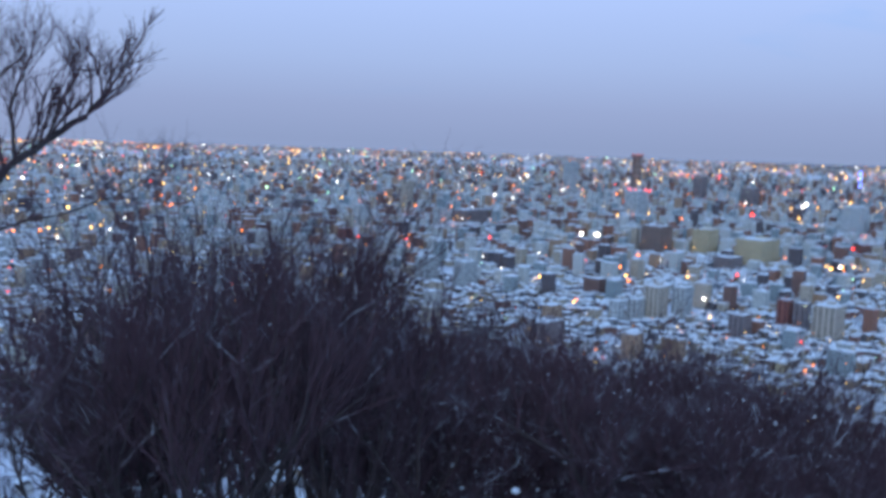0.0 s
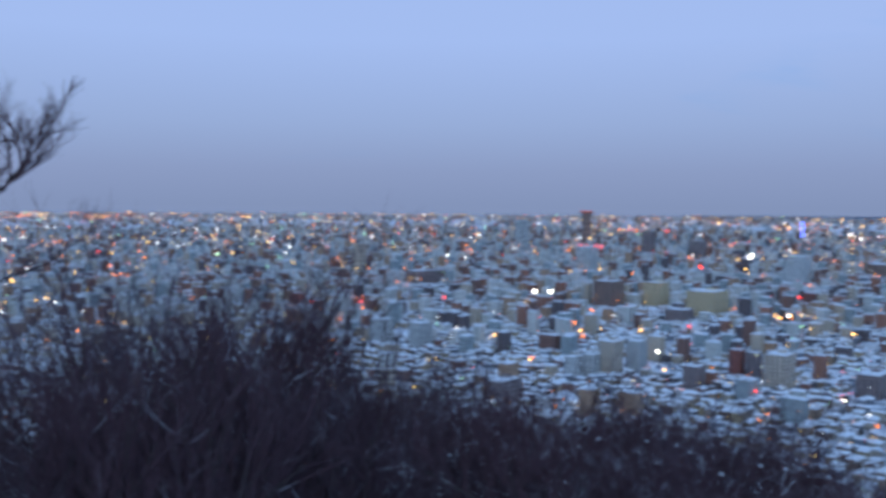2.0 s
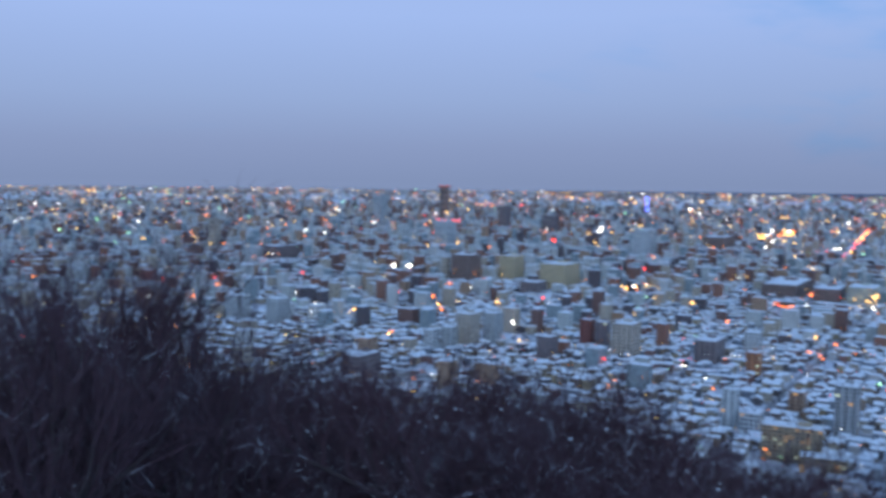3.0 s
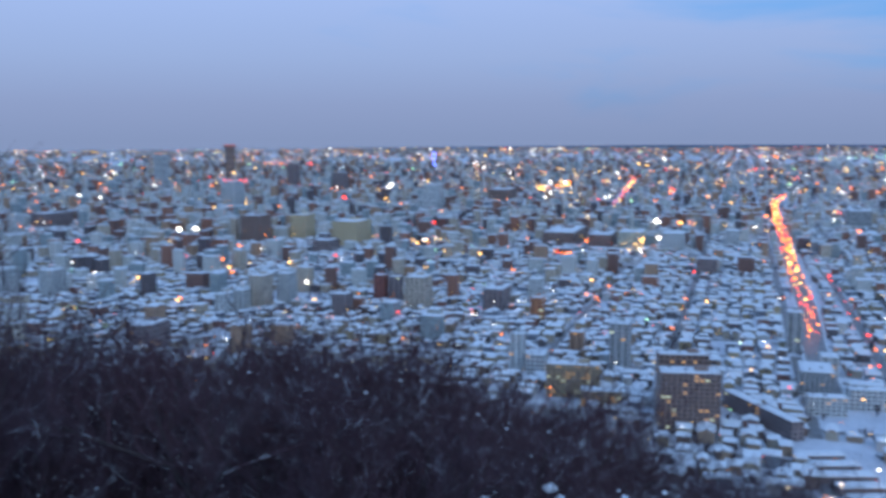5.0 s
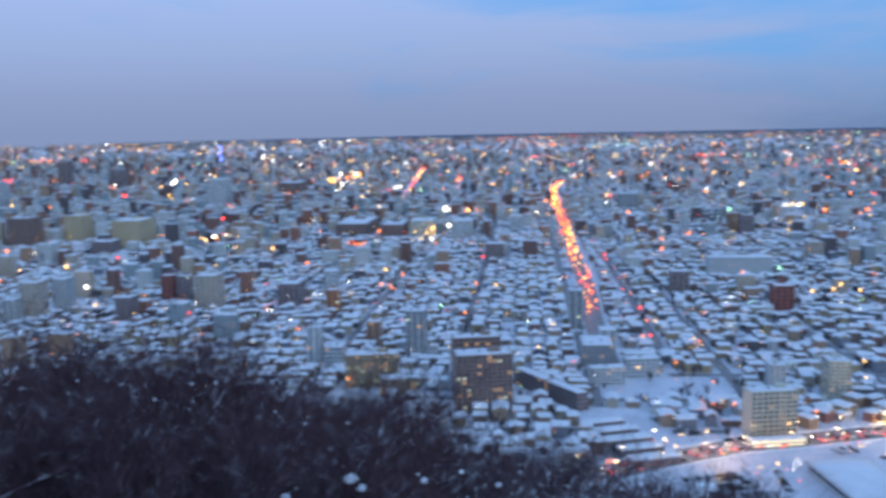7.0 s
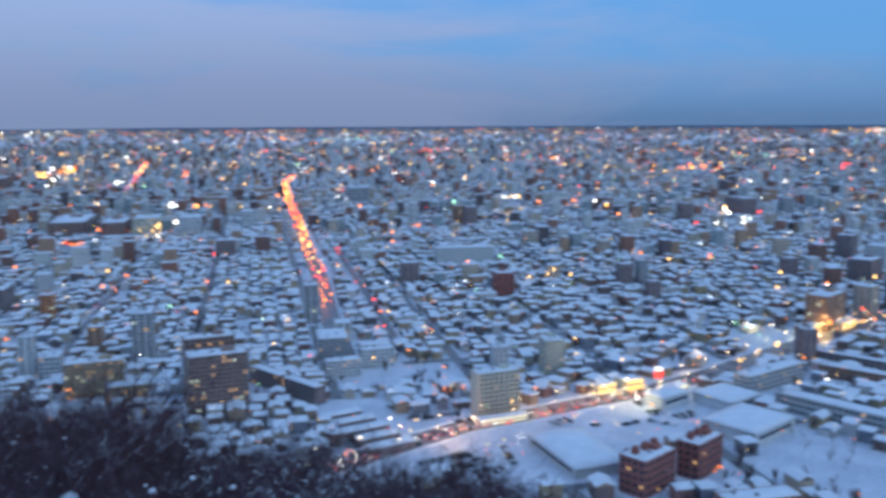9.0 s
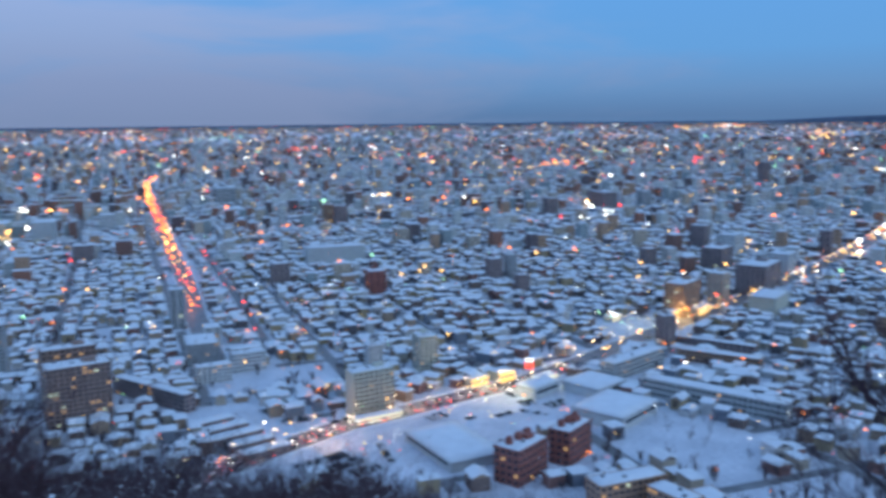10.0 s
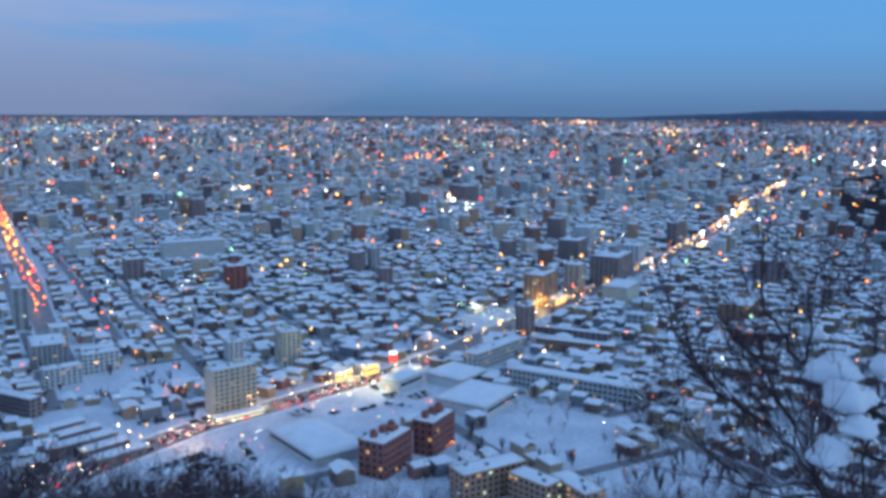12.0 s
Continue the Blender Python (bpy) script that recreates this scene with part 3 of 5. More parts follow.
block("apartment_block", 563.2, 1396.1, 0.0, 42, 39.4, 31.6, 23.7, 5, "umber", "flats", 0.03)
block("office_block", 1218.4, 3343.0, 9.9, 42, 45.1, 36.1, 88.7, 12, "umber", "flats", 0.03)
block("office_block", 1312.9, 3097.4, 5.4, 42, 58.4, 46.7, 64.7, 9, "umber", "flats", 0.03)
block("office_block", 1531.8, 2323.5, 0.0, 42, 124.6, 62.3, 37.5, 6, "brown", "flats", 0.03)
block("office_block", 998.6, 1304.1, 0.0, 42, 141.3, 56.5, 26.0, 6, "brown", "flats", 0.05)
block("office_block", 1003.6, 1204.4, 0.0, 42, 78.9, 39.5, 27.3, 6, "brown", "flats", 0.05)
block("office_block", 1034.5, 1162.8, 0.0, 42, 68.1, 40.9, 33.0, 8, "cream", "flats", 0.2)
block("office_block", 1077.0, 1107.7, 0.0, 42, 57.5, 34.5, 32.8, 8, "white", "flats", 0.05)
block("office_block", 928.9, 888.7, 0.0, 42, 33.6, 26.9, 24.3, 6, "umber", "flats", 0.02)
block("apartment_tower", 2419.5, 1806.4, 0.8, 42, 25.6, 23.0, 77.4, 14, "white", "flats", 0.02)
block("apartment_block", 1202.9, 1094.4, 0.0, 42, 31.2, 24.9, 30.5, 9, "white", "flats", 0.02)
block("apartment_block", 67.6, 2443.9, 0.0, 42, 27.3, 24.6, 85.9, 12, "sand", "flats", 0.02)
block("apartment_block", 130.2, 2007.5, 0.0, 42, 24.4, 22.0, 43.0, 7, "white", "flats", 0.02)
block("apartment_block", -68.5, 1671.3, 0.0, 42, 21.7, 19.5, 26.2, 8, "brick", "flats", 0.02)
block("apartment_block", -44.6, 1933.9, 0.0, 42, 25.1, 22.6, 50.9, 9, "white", "flats", 0.02)
block("apartment_block", 113.8, 1176.0, 0.0, 42, 25.7, 20.5, 34.3, 9, "pale", "flats", 0.02)
block("apartment_block", 63.1, 1211.1, 0.0, 42, 26.2, 21.0, 35.2, 8, "pale", "flats", 0.02)
block("office_tower", 732.9, 3446.5, 9.0, 42, 45.6, 36.5, 126.7, 14, "pale", "flats", 0.02)
block("apartment_block", 161.5, 840.1, 0.0, 42, 35.3, 21.2, 23.0, 5, "umber", "flats", 0.1)
block("apartment_block", 209.7, 2105.3, 0.0, 42, 81.5, 40.8, 36.8, 6, "umber", "flats", 0.04)
block("winged_apartment", 415, 68, 0.0, -46, 38.0, 13.0, 16.0, 5, "tan", "flats", 0.16)
block("winged_apartment", 406, 44, 0.0, 56, 24.0, 12.0, 15.5, 5, "tan", "flats", 0.16)
block("winged_apartment", 405, 24, 0.0, 42, 28.0, 12.0, 15.0, 5, "tan", "flats", 0.16)
block("sports_hall", 547, 98, 0.0, -19, 45.0, 36.0, 8.5, 2, "white", "hall", 0.04)
block("market_hall", 597, 122, 0.0, -25, 33.0, 31.0, 7.0, 1, "white", "hall", 0.04)
block("school", 588, 40, 0.0, -108, 97.0, 13.0, 12.0, 3, "pale", "flats", 0.04)
block("long_building", 693, 45, 0.0, -101, 63.0, 11.0, 9.0, 3, "tan", "flats", 0.04)
block("long_building", 732, 54, 0.0, -104, 71.0, 9.0, 9.0, 3, "umber", "flats", 0.04)
block("long_building", 652, 104, 0.0, -25, 64.0, 13.0, 13.0, 4, "pale", "flats", 0.04)
block("long_building", 476, 418, 0.0, -104, 38.0, 9.0, 12.0, 4, "umber", "flats", 0.04)
block("long_building", 466, 379, 0.0, -104, 38.0, 9.0, 12.0, 4, "umber", "flats", 0.04)
block("brick_hall", 434, 127, 0.0, -17, 28.0, 16.0, 19.5, 5, "brick", "flats", 0.04)
block("market_hall", 456, 174, 0.0, 50, 56.0, 34.0, 6.0, 2, "pale", "hall", 0.05)


# ---- trees ----
class Grower:
    """Grows tapered limbs into two meshes: thick wood and twigs."""

    def __init__(self, seed, spread, kids, levels, finest, droop=0.07):
        self.rng, self.spread, self.kids, self.levels, self.finest, self.droop = random.Random(seed), spread, kids, levels, finest, droop
        self.sets = ([[], []], [[], []])

    def tube(self, path, r0, r1, which, n):
        verts, faces = self.sets[which]
        base = len(verts)
        for i, p in enumerate(path):
            d = (path[min(i + 1, len(path) - 1)] - path[max(i - 1, 0)]).normalized()
            a = d.orthogonal().normalized()
            b = d.cross(a)
            r = r0 + (r1 - r0) * i / (len(path) - 1)
            for k in range(n):
                t = k / n * math.tau
                verts.append(tuple(p + (a * math.cos(t) + b * math.sin(t)) * r))
        for i in range(len(path) - 1):
            for k in range(n):
                q, w = base + i * n + k, base + i * n + (k + 1) % n
                faces.append((q, w, w + n, q + n))

    def shoot(self, path, length, r, level, count, lo=0.25):
        rng, steps = self.rng, len(path) - 1
        for _ in range(count):
            f = rng.uniform(lo, 1.0) * steps
            i = min(int(f), steps - 1)
            at = path[i].lerp(path[i + 1], f - i)
            along = (path[i + 1] - path[i]).normalized()
            side = Vector((rng.gauss(0, 1), rng.gauss(0, 1), rng.gauss(0.1, 0.5)))
            side = (side - along * side.dot(along)).normalized()
            out = (along * rng.uniform(0.55, 1.0) + side * rng.uniform(0.5, 0.9) * self.spread + Vector((0, 0, 0.22))).normalized()
            self.grow(at, out, length * rng.uniform(0.42, 0.7), max(r * rng.uniform(0.38, 0.6), self.finest), level)

    def grow(self, start, way, length, r, level):
        rng = self.rng
        steps = (5, 4, 3, 3, 2, 2)[level]
        path, p, d = [start], start.copy(), way.copy()
        for _ in range(steps):
            d = (d + Vector((rng.gauss(0, 0.16), rng.gauss(0, 0.16), rng.gauss(self.droop, 0.1)))).normalized()
            p = p + d * (length / steps)
            path.append(p.copy())
        self.tube(path, r, r * 0.45, 0 if level < 2 else 1, 5 if level < 2 else 3)
        if level < self.levels - 1:
            self.shoot(path, length, r, level + 1, self.kids[level], 0.3 if level == 0 else 0.22)

    def limb(self, points, r, branches, length):
        """A given limb, roughened, with random branches along it."""
        rng, path = self.rng, []
        for a, b in zip(points, points[1:]):
            for k in range(3):
                path.append(a.lerp(b, k / 3) + Vector((rng.gauss(0, 1), rng.gauss(0, 1), rng.gauss(0, 1))) * 0.012)
        path.append(points[-1])
        self.tube(path, r, r * 0.25, 0, 6)
        self.shoot(path, length * 1.35, r * 0.5, 2, branches, 0.15)

    def meshes(self, height=None):
        k = height / max(v[2] for q in self.sets for v in q[0]) if height else 1
        return [soup(name, [(a * k, b * k, c * k) for a, b, c in verts], faces, [mat])
                for (verts, faces), name, mat in zip(self.sets, ("trunk", "crown"), (BARK, TWIG))]


def bare_tree(seed, height, spread, kids, stems=1, thick=0.014):
    g = Grower(seed, spread, kids, len(kids) + 1, 0.0045 * height / 9)
    for k in range(stems):
        turn = k / stems * math.tau + seed
        lean = 0.0 if stems == 1 else 0.28
        g.grow(Vector((0, 0, -0.5)), Vector((lean * math.cos(turn), lean * math.sin(turn), 1)).normalized(), height * 0.72, height * thick, 0)
    return g.meshes(height)


def tree_thing(data, m, label, group=""):
    ob = thing("bare_tree", m, label, "tree", group)
    part("trunk", data[0], None, ob)
    part("crown", data[1], None, ob)
    return ob


def aim(az, el, r, eye=EYE):
    """The point at r metres from the lookout, az degrees left of +y, el degrees up."""
    a, e = radians(az), radians(el)
    return Vector((-math.sin(a) * math.cos(e), math.cos(a) * math.cos(e), math.sin(e))) * r + Vector(eye)


def crown_line(az):
    """Elevation, in degrees, that the tree tops of the hillside reach in each direction."""
    return lerp(az, (-110, -100, -93, -85, -75, -66.8, -52.8, -49.7, -44.3, -36.9, -27.3, -23.6, -9.5, -5.2, -3.6, 5.1, 8.5, 12, 16, 22, 30),
                (-17.0, -19.0, -21.8, -24.2, -23.9, -22.7, -20.2, -19.0, -17.8, -15.9, -12.8, -10.4, -10.5, -11.4, -9.4, -6.4, -5.0, -5.5, -8.5, -10, -12))


def wooded_hill():
    rng = random.Random(5)
    group = "bare trees on the hillside"
    first, made = [], 0
    data = [bare_tree(k, 9, 0.95, (9, 6, 5, 4), 1 + k % 3) for k in range(5)]
    for _ in range(20000):
        if made >= 300:
            break
        az = rng.uniform(-34, -4) if made % 5 == 1 else rng.uniform(-76, 18) if made % 3 else rng.uniform(-80, -30) if made % 4 else rng.uniform(-110, -84)
        gap = max(0.06, fall(az) + math.tan(radians(crown_line(az))))
        r = min(140, max(12, rng.uniform(4, 12) / gap * rng.uniform(0.7, 1.25)))
        x, y = -math.sin(radians(az)) * r, math.cos(radians(az)) * r
        z = hill(x, y)
        room = 190 + r * math.tan(radians(crown_line(az))) - z
        if room < 2.4 or az > 2 and rng.random() < 0.55:
            continue
        room *= 1 + 0.3 * noise.noise((az * 0.35, 3.3, 0))
        h = min(room * rng.uniform(0.76, 1.06), rng.uniform(12, 17))
        m = pose(x, y, z - 0.1, rng.uniform(-5, 5), rng.uniform(-5, 5), rng.uniform(0, 360)) @ Matrix.Scale(h / 9, 4)
        if made < 5:
            first.append(tree_thing(data[made], m, "leafless dark brown tree on the snowy hillside", group))
        else:
            copy_thing(first[made % 5], m).matrix_basis = m
        made += 1
    # taller, many-stemmed trees close under the lookout
    for k, (az, el, r) in enumerate(((12.3, 1.4, 15), (9.1, 1.1, 16), (6.0, 0.1, 17), (4.0, -1.2, 16), (1.0, -3.6, 18), (-2.0, -6.8, 18), (14.6, -2.0, 14),
                                     (10.4, -2.0, 13), (7.4, -2.6, 14), (2.6, -5.0, 14), (16.5, -4.5, 15), (18.5, -7.0, 14), (-0.6, -5.6, 16), (5.0, -3.4, 19), (11.2, 0.2, 19))):
        top = aim(az, el, r)
        z = hill(top.x, top.y)
        h = top.z - z
        tree_thing(bare_tree(70 + k, h, 0.55, (8, 6, 4, 3) if az < 5 else (8, 5, 4, 3), 3, 0.010), pose(top.x, top.y, z, 0, 0, 77 * k), "many-stemmed leafless tree with fine upright twigs", group)


wooded_hill()


def undergrowth():
    """Saplings and brush on the hillside, too many to count, and snow caught on them."""
    rng = random.Random(8)
    verts, faces, sv, sf = [], [], [], []

    def stick(p, q, w0, w1):
        b = len(verts)
        for c, w in ((p, w0), (q, w1)):
            for k in range(3):
                verts.append((c[0] + w * math.cos(k * 2.094), c[1] + w * math.sin(k * 2.094), c[2]))
        for k in range(3):
            faces.append((b + k, b + (k + 1) % 3, b + 3 + (k + 1) % 3, b + 3 + k))

    for n in range(14500):
        az = rng.uniform(-108, 17) if n % 4 else rng.uniform(-80, -47)
        r = 15 * (140 / 15) ** rng.random()
        x, y = -math.sin(radians(az)) * r, math.cos(radians(az)) * r
        z = hill(x, y)
        room = (190 + r * math.tan(radians(crown_line(az))) - z) * (1 + 0.35 * noise.noise((az * 0.35, 3.3, 0)))
        h = min(rng.uniform(1.0, 6.5), room * (rng.uniform(0.3, 0.85) if n % 4 else rng.uniform(0.5, 1.0)))
        if h < 0.4 or az > -5 and rng.random() < 0.6 + 0.3 * min(1, max(0, az / 8)):
            continue
        w = rng.uniform(0.006, 0.012) * (1 + r / 45)
        p = (x, y, z - 0.1)
        lx, ly = rng.gauss(0, 0.12), rng.gauss(0, 0.12)
        for k in range(4):
            q = (p[0] + (lx + rng.gauss(0, 0.14)) * h / 4, p[1] + (ly + rng.gauss(0, 0.14)) * h / 4, p[2] + h / 4)
            stick(p, q, w * (1 - k * 0.2), w * (0.8 - k * 0.2))
            for _ in range(3):
                t = rng.random()
                a = tuple(p[i] + (q[i] - p[i]) * t for i in range(3))
                L = h * rng.uniform(0.12, 0.3)
                e = (a[0] + rng.gauss(0, 0.6) * L, a[1] + rng.gauss(0, 0.6) * L, a[2] + rng.uniform(0.2, 0.8) * L)
                stick(a, e, w * 0.5, w * 0.15)
                if rng.random() < 0.34:
                    b, g = len(sv), rng.choice((0.5, 0.6, 0.7, 1.0, 1.8)) * 0.013 * (1 + r / 25)
                    sv.extend(((e[0] - g, e[1], e[2]), (e[0], e[1] - g, e[2]), (e[0] + g, e[1], e[2]), (e[0], e[1] + g, e[2]), (e[0], e[1], e[2] + g * 0.7), (e[0], e[1], e[2] - g * 0.6)))
                    sf.extend((b + i, b + (i + 1) % 4, b + t5) if t5 == 4 else (b + (i + 1) % 4, b + i, b + t5) for i in range(4) for t5 in (4, 5))
            p = q
    tagged(new("undergrowth", soup("undergrowth", verts, faces, [TWIG])), "dark leafless saplings and brush on the slope", "undergrowth", kind="stuff")
    tagged(new("branch_snow", soup("branch_snow", sv, sf, [SNOW])), "small lumps of snow caught on the brush", "snow", kind="stuff")


undergrowth()


def snow_lump(size, flat, seed):
    bm = bmesh.new()
    bmesh.ops.create_icosphere(bm, subdivisions=3, radius=1)
    for v in bm.verts:
        n = 1 + 0.4 * noise.noise(v.co * 1.3 + Vector((seed * 7.1, 0, 0))) + 0.06 * noise.noise(v.co * 5)
        v.co = Vector((v.co.x * n, v.co.y * n, v.co.z * n * flat)) * size
        if v.co.z < 0:
            v.co.z *= 0.7
    for f in bm.faces:
        f.smooth = True
    return bm


def limbed_tree(seed, eye, limbs, label, lumps=()):
    """A tree beside the lookout. limbs: radius, branches, branch length, then points as direction, elevation, distance."""
    g = Grower(seed, 0.75, (0, 0, 6, 4), 5, 0.0016, 0.1)
    for r, branches, length, *pts in limbs:
        g.limb([aim(*p, eye) for p in pts], r, branches, length)
    ob = thing("bare_tree", pose(0, 0, 0), label, "tree")
    trunk, crown = g.meshes()
    part("trunk", trunk, None, ob)
    part("crown", crown, None, ob)
    for k, (az, el, r, size, flat) in enumerate(lumps):
        lump = part("snow_clump", snow_lump(size, flat, k + seed), SNOW, ob, "soft clump of fresh snow caught in the branches")
        lump.location = aim(az, el, r, eye)
    return ob


limbed_tree(3, (0.05, 0, 189.94), [
    (0.020, 18, 0.5, (22.1, -1.5, 8), (22.4, 1.5, 8), (21.7, 3, 8), (21.3, 4.2, 8)),
    (0.016, 14, 0.45, (20.3, -0.1, 8), (19.5, 2.5, 8), (18.8, 3.4, 8), (18.5, 4.0, 8)),
    (0.022, 16, 0.5, (24.2, -4, 8), (25, 0, 8), (23.8, 2.5, 8), (23.4, 4.2, 8)),
    (0.055, 20, 0.62, (40, -28, 7.5), (34, -16, 7.6), (28.2, -8.9, 7.8), (25.1, -5.3, 8), (22.5, -1.9, 8), (20.3, -0.1, 8.1), (18.3, 1.3, 8.2), (17.4, 2.2, 8.2), (17.0, 3.0, 8.2)),
    (0.02, 18, 0.5, (22.5, -1.9, 8), (24.2, 1.5, 8.1), (24.9, 3.6, 8), (24.2, 5.0, 8)),
    (0.03, 20, 0.55, (40, -27, 7.5), (37, -12, 7.7), (33, -4, 7.8), (28.3, 0.6, 7.9), (25.2, 2.2, 8), (22.8, 3.4, 8), (21.4, 4.8, 8)),
    (0.014, 14, 0.45, (28.2, -8.6, 7.8), (22.8, -5.3, 8.1), (18.5, -4.2, 8.2), (15.8, -3.1, 8.3), (13.8, -1.4, 8.4)),
    (0.022, 6, 0.4, (38, -19, 7.5), (28.3, -15.4, 7.7), (23.5, -13.7, 7.8), (21, -14.6, 7.8)),
    (0.022, 16, 0.5, (34, -16, 7.6), (31, -4, 7.7), (28.5, 3, 7.8), (26.6, 5.6, 7.8)),
    (0.02, 9, 0.5, (37, -22, 7.5), (26, -16.6, 7.7), (21.3, -16.2, 7.8), (20.4, -18.6, 7.8), (18.5, -20.7, 7.7), (17, -24, 7.6)),
    (0.014, 10, 0.5, (21.3, -16.2, 7.8), (19, -13, 7.9), (17.5, -9.5, 8), (16.5, -6, 8)),
], "dark leafless tree reaching up beside the lookout")

limbed_tree(4, (0.415, -0.17, 190), [
    (0.036, 22, 0.62, (-106, -36, 6.2), (-104.4, -27, 6.2), (-103.5, -24.7, 6.3), (-101.7, -21.8, 6.4), (-100.1, -20.1, 6.5), (-98.1, -18.6, 6.6), (-95.3, -17.2, 6.8), (-94.2, -15.7, 6.9), (-92.8, -14.8, 7)),
    (0.022, 16, 0.55, (-101.7, -21.8, 6.4), (-100.3, -19.1, 6.5), (-99.1, -17.3, 6.6), (-97.9, -15.4, 6.7), (-96.2, -13.8, 6.8)),
    (0.022, 14, 0.5, (-112, -19, 6.2), (-105.0, -17.5, 6.3), (-102.2, -16.6, 6.4), (-100.2, -15.0, 6.5), (-98.6, -12.9, 6.6), (-97.7, -11.7, 6.6), (-97.7, -9.2, 6.7), (-97.5, -8.4, 6.7)),
    (0.020, 13, 0.5, (-113, -22, 6.2), (-107.7, -20.1, 6.3), (-105.2, -20.0, 6.4), (-103.1, -19.4, 6.5), (-101.5, -19.9, 6.5)),
    (0.018, 14, 0.5, (-106.1, -18.2, 6.2), (-105.1, -18.1, 6.3), (-102.9, -17.6, 6.4), (-101.3, -16.4, 6.5), (-100.5, -15.1, 6.6)),
    (0.014, 14, 0.6, (-101.7, -21.8, 6.4), (-97.7, -22.4, 6.5), (-94.8, -20.8, 6.7), (-92.2, -18.7, 6.9)),
    (0.014, 14, 0.6, (-103.3, -22.2, 6.3), (-99.4, -22.8, 6.5), (-96.0, -22.3, 6.7), (-92.8, -22.0, 6.9)),
    (0.014, 11, 0.45, (-112, -13, 6.2), (-107, -12.4, 6.3), (-104.6, -11.7, 6.4), (-102.4, -10.6, 6.5), (-102.0, -8.9, 6.5)),
    (0.013, 11, 0.45, (-100.2, -15.0, 6.5), (-100.7, -13.1, 6.5), (-100.2, -10.8, 6.6), (-100.6, -9.0, 6.6)),
    (0.016, 14, 0.5, (-108, -30, 6.1), (-104.5, -24, 6.2), (-104, -20, 6.3), (-104.6, -16, 6.4), (-104.2, -12.5, 6.5)),
    (0.012, 16, 0.4, (-99.1, -17.3, 6.6), (-98.2, -16.6, 6.6), (-97.4, -16.4, 6.7), (-96.6, -15.8, 6.7)),
], "dark leafless tree with fresh snow clumps in its branches",
    ((-102.0, -15.2, 6.3, 0.165, 0.75), (-102.9, -16.6, 6.25, 0.15, 0.9), (-102.1, -20.0, 6.2, 0.115, 1.05), (-103.6, -18.2, 6.2, 0.12, 0.6),
     (-100.7, -13.1, 6.7, 0.095, 0.75), (-99.3, -18.4, 6.6, 0.09, 0.7), (-104.8, -14.6, 6.3, 0.10, 0.8), (-97.6, -19.8, 6.7, 0.06, 0.8)))


BUSH_EYE = (0.3, -0.05, 190)
for k, tops in enumerate((((-36.6, -22.0, 0.13), (-37.2, -22.6, 0.10), (-32.2, -22.8, 0.09), (-29.5, -22.4, 0.07)), ((-41.5, -22.3, 0.07), (-44.0, -21.8, 0.05), (-46.5, -22.6, 0.06)), ((-8.2, -21.8, 0.085), (-11, -22.6, 0.05), (-3, -23, 0.05)))):
    limbed_tree(20 + k, BUSH_EYE, [(0.02, 8, 0.5, (tops[0][0] + 0.5, -33, 14.5), (az + 0.4, -28, 14.6), (az, el - 0.4, 14.6)) for az, el, size in tops],
                "low leafless bush bowed under lumps of snow", [(az, el, 14.6, size * 0.8, 0.8) for az, el, size in tops])


# ---- the town's houses ----
def blocked(x, y, pad=0.0):
    for bx, by, a, hw, hd in occupied:
        dx, dy = x - bx, y - by
        if abs(dx) > 110 or abs(dy) > 110:
            continue
        c, s = math.cos(a), math.sin(a)
        if abs(dx * c + dy * s) < hw + pad and abs(-dx * s + dy * c) < hd + pad:
            return True
    return False


def near_line(x, y, pts, gap):
    for (x0, y0), (x1, y1) in zip(pts, pts[1:]):
        ex, ey = x1 - x0, y1 - y0
        t = max(0, min(1, ((x - x0) * ex + (y - y0) * ey) / (ex * ex + ey * ey)))
        if math.hypot(x - x0 - t * ex, y - y0 - t * ey) < gap:
            return True
    return False


OPEN = [  # car parks, snowfield, filling station: quads in plan
    ((395, 240), (462, 220), (430, 160), (390, 175)), ((540, 205), (615, 162), (580, 110), (505, 150)), ((570, 80), (545, -5), (462, 10), (480, 90)),
    ((812, 166), (850, 118), (757, 98), (752, 148)), ((446, 370), (490, 338), (456, 258), (405, 272)), ((392, 250), (440, 262), (500, 222), (440, 200)), ((340, 300), (428, 264), (412, 232), (345, 240)), ((476, 234), (548, 203), (535, 120), (470, 140)), ((560, 206), (612, 172), (590, 128), (540, 150))]


STEP_U, STEP_V = 64.0, 104.0


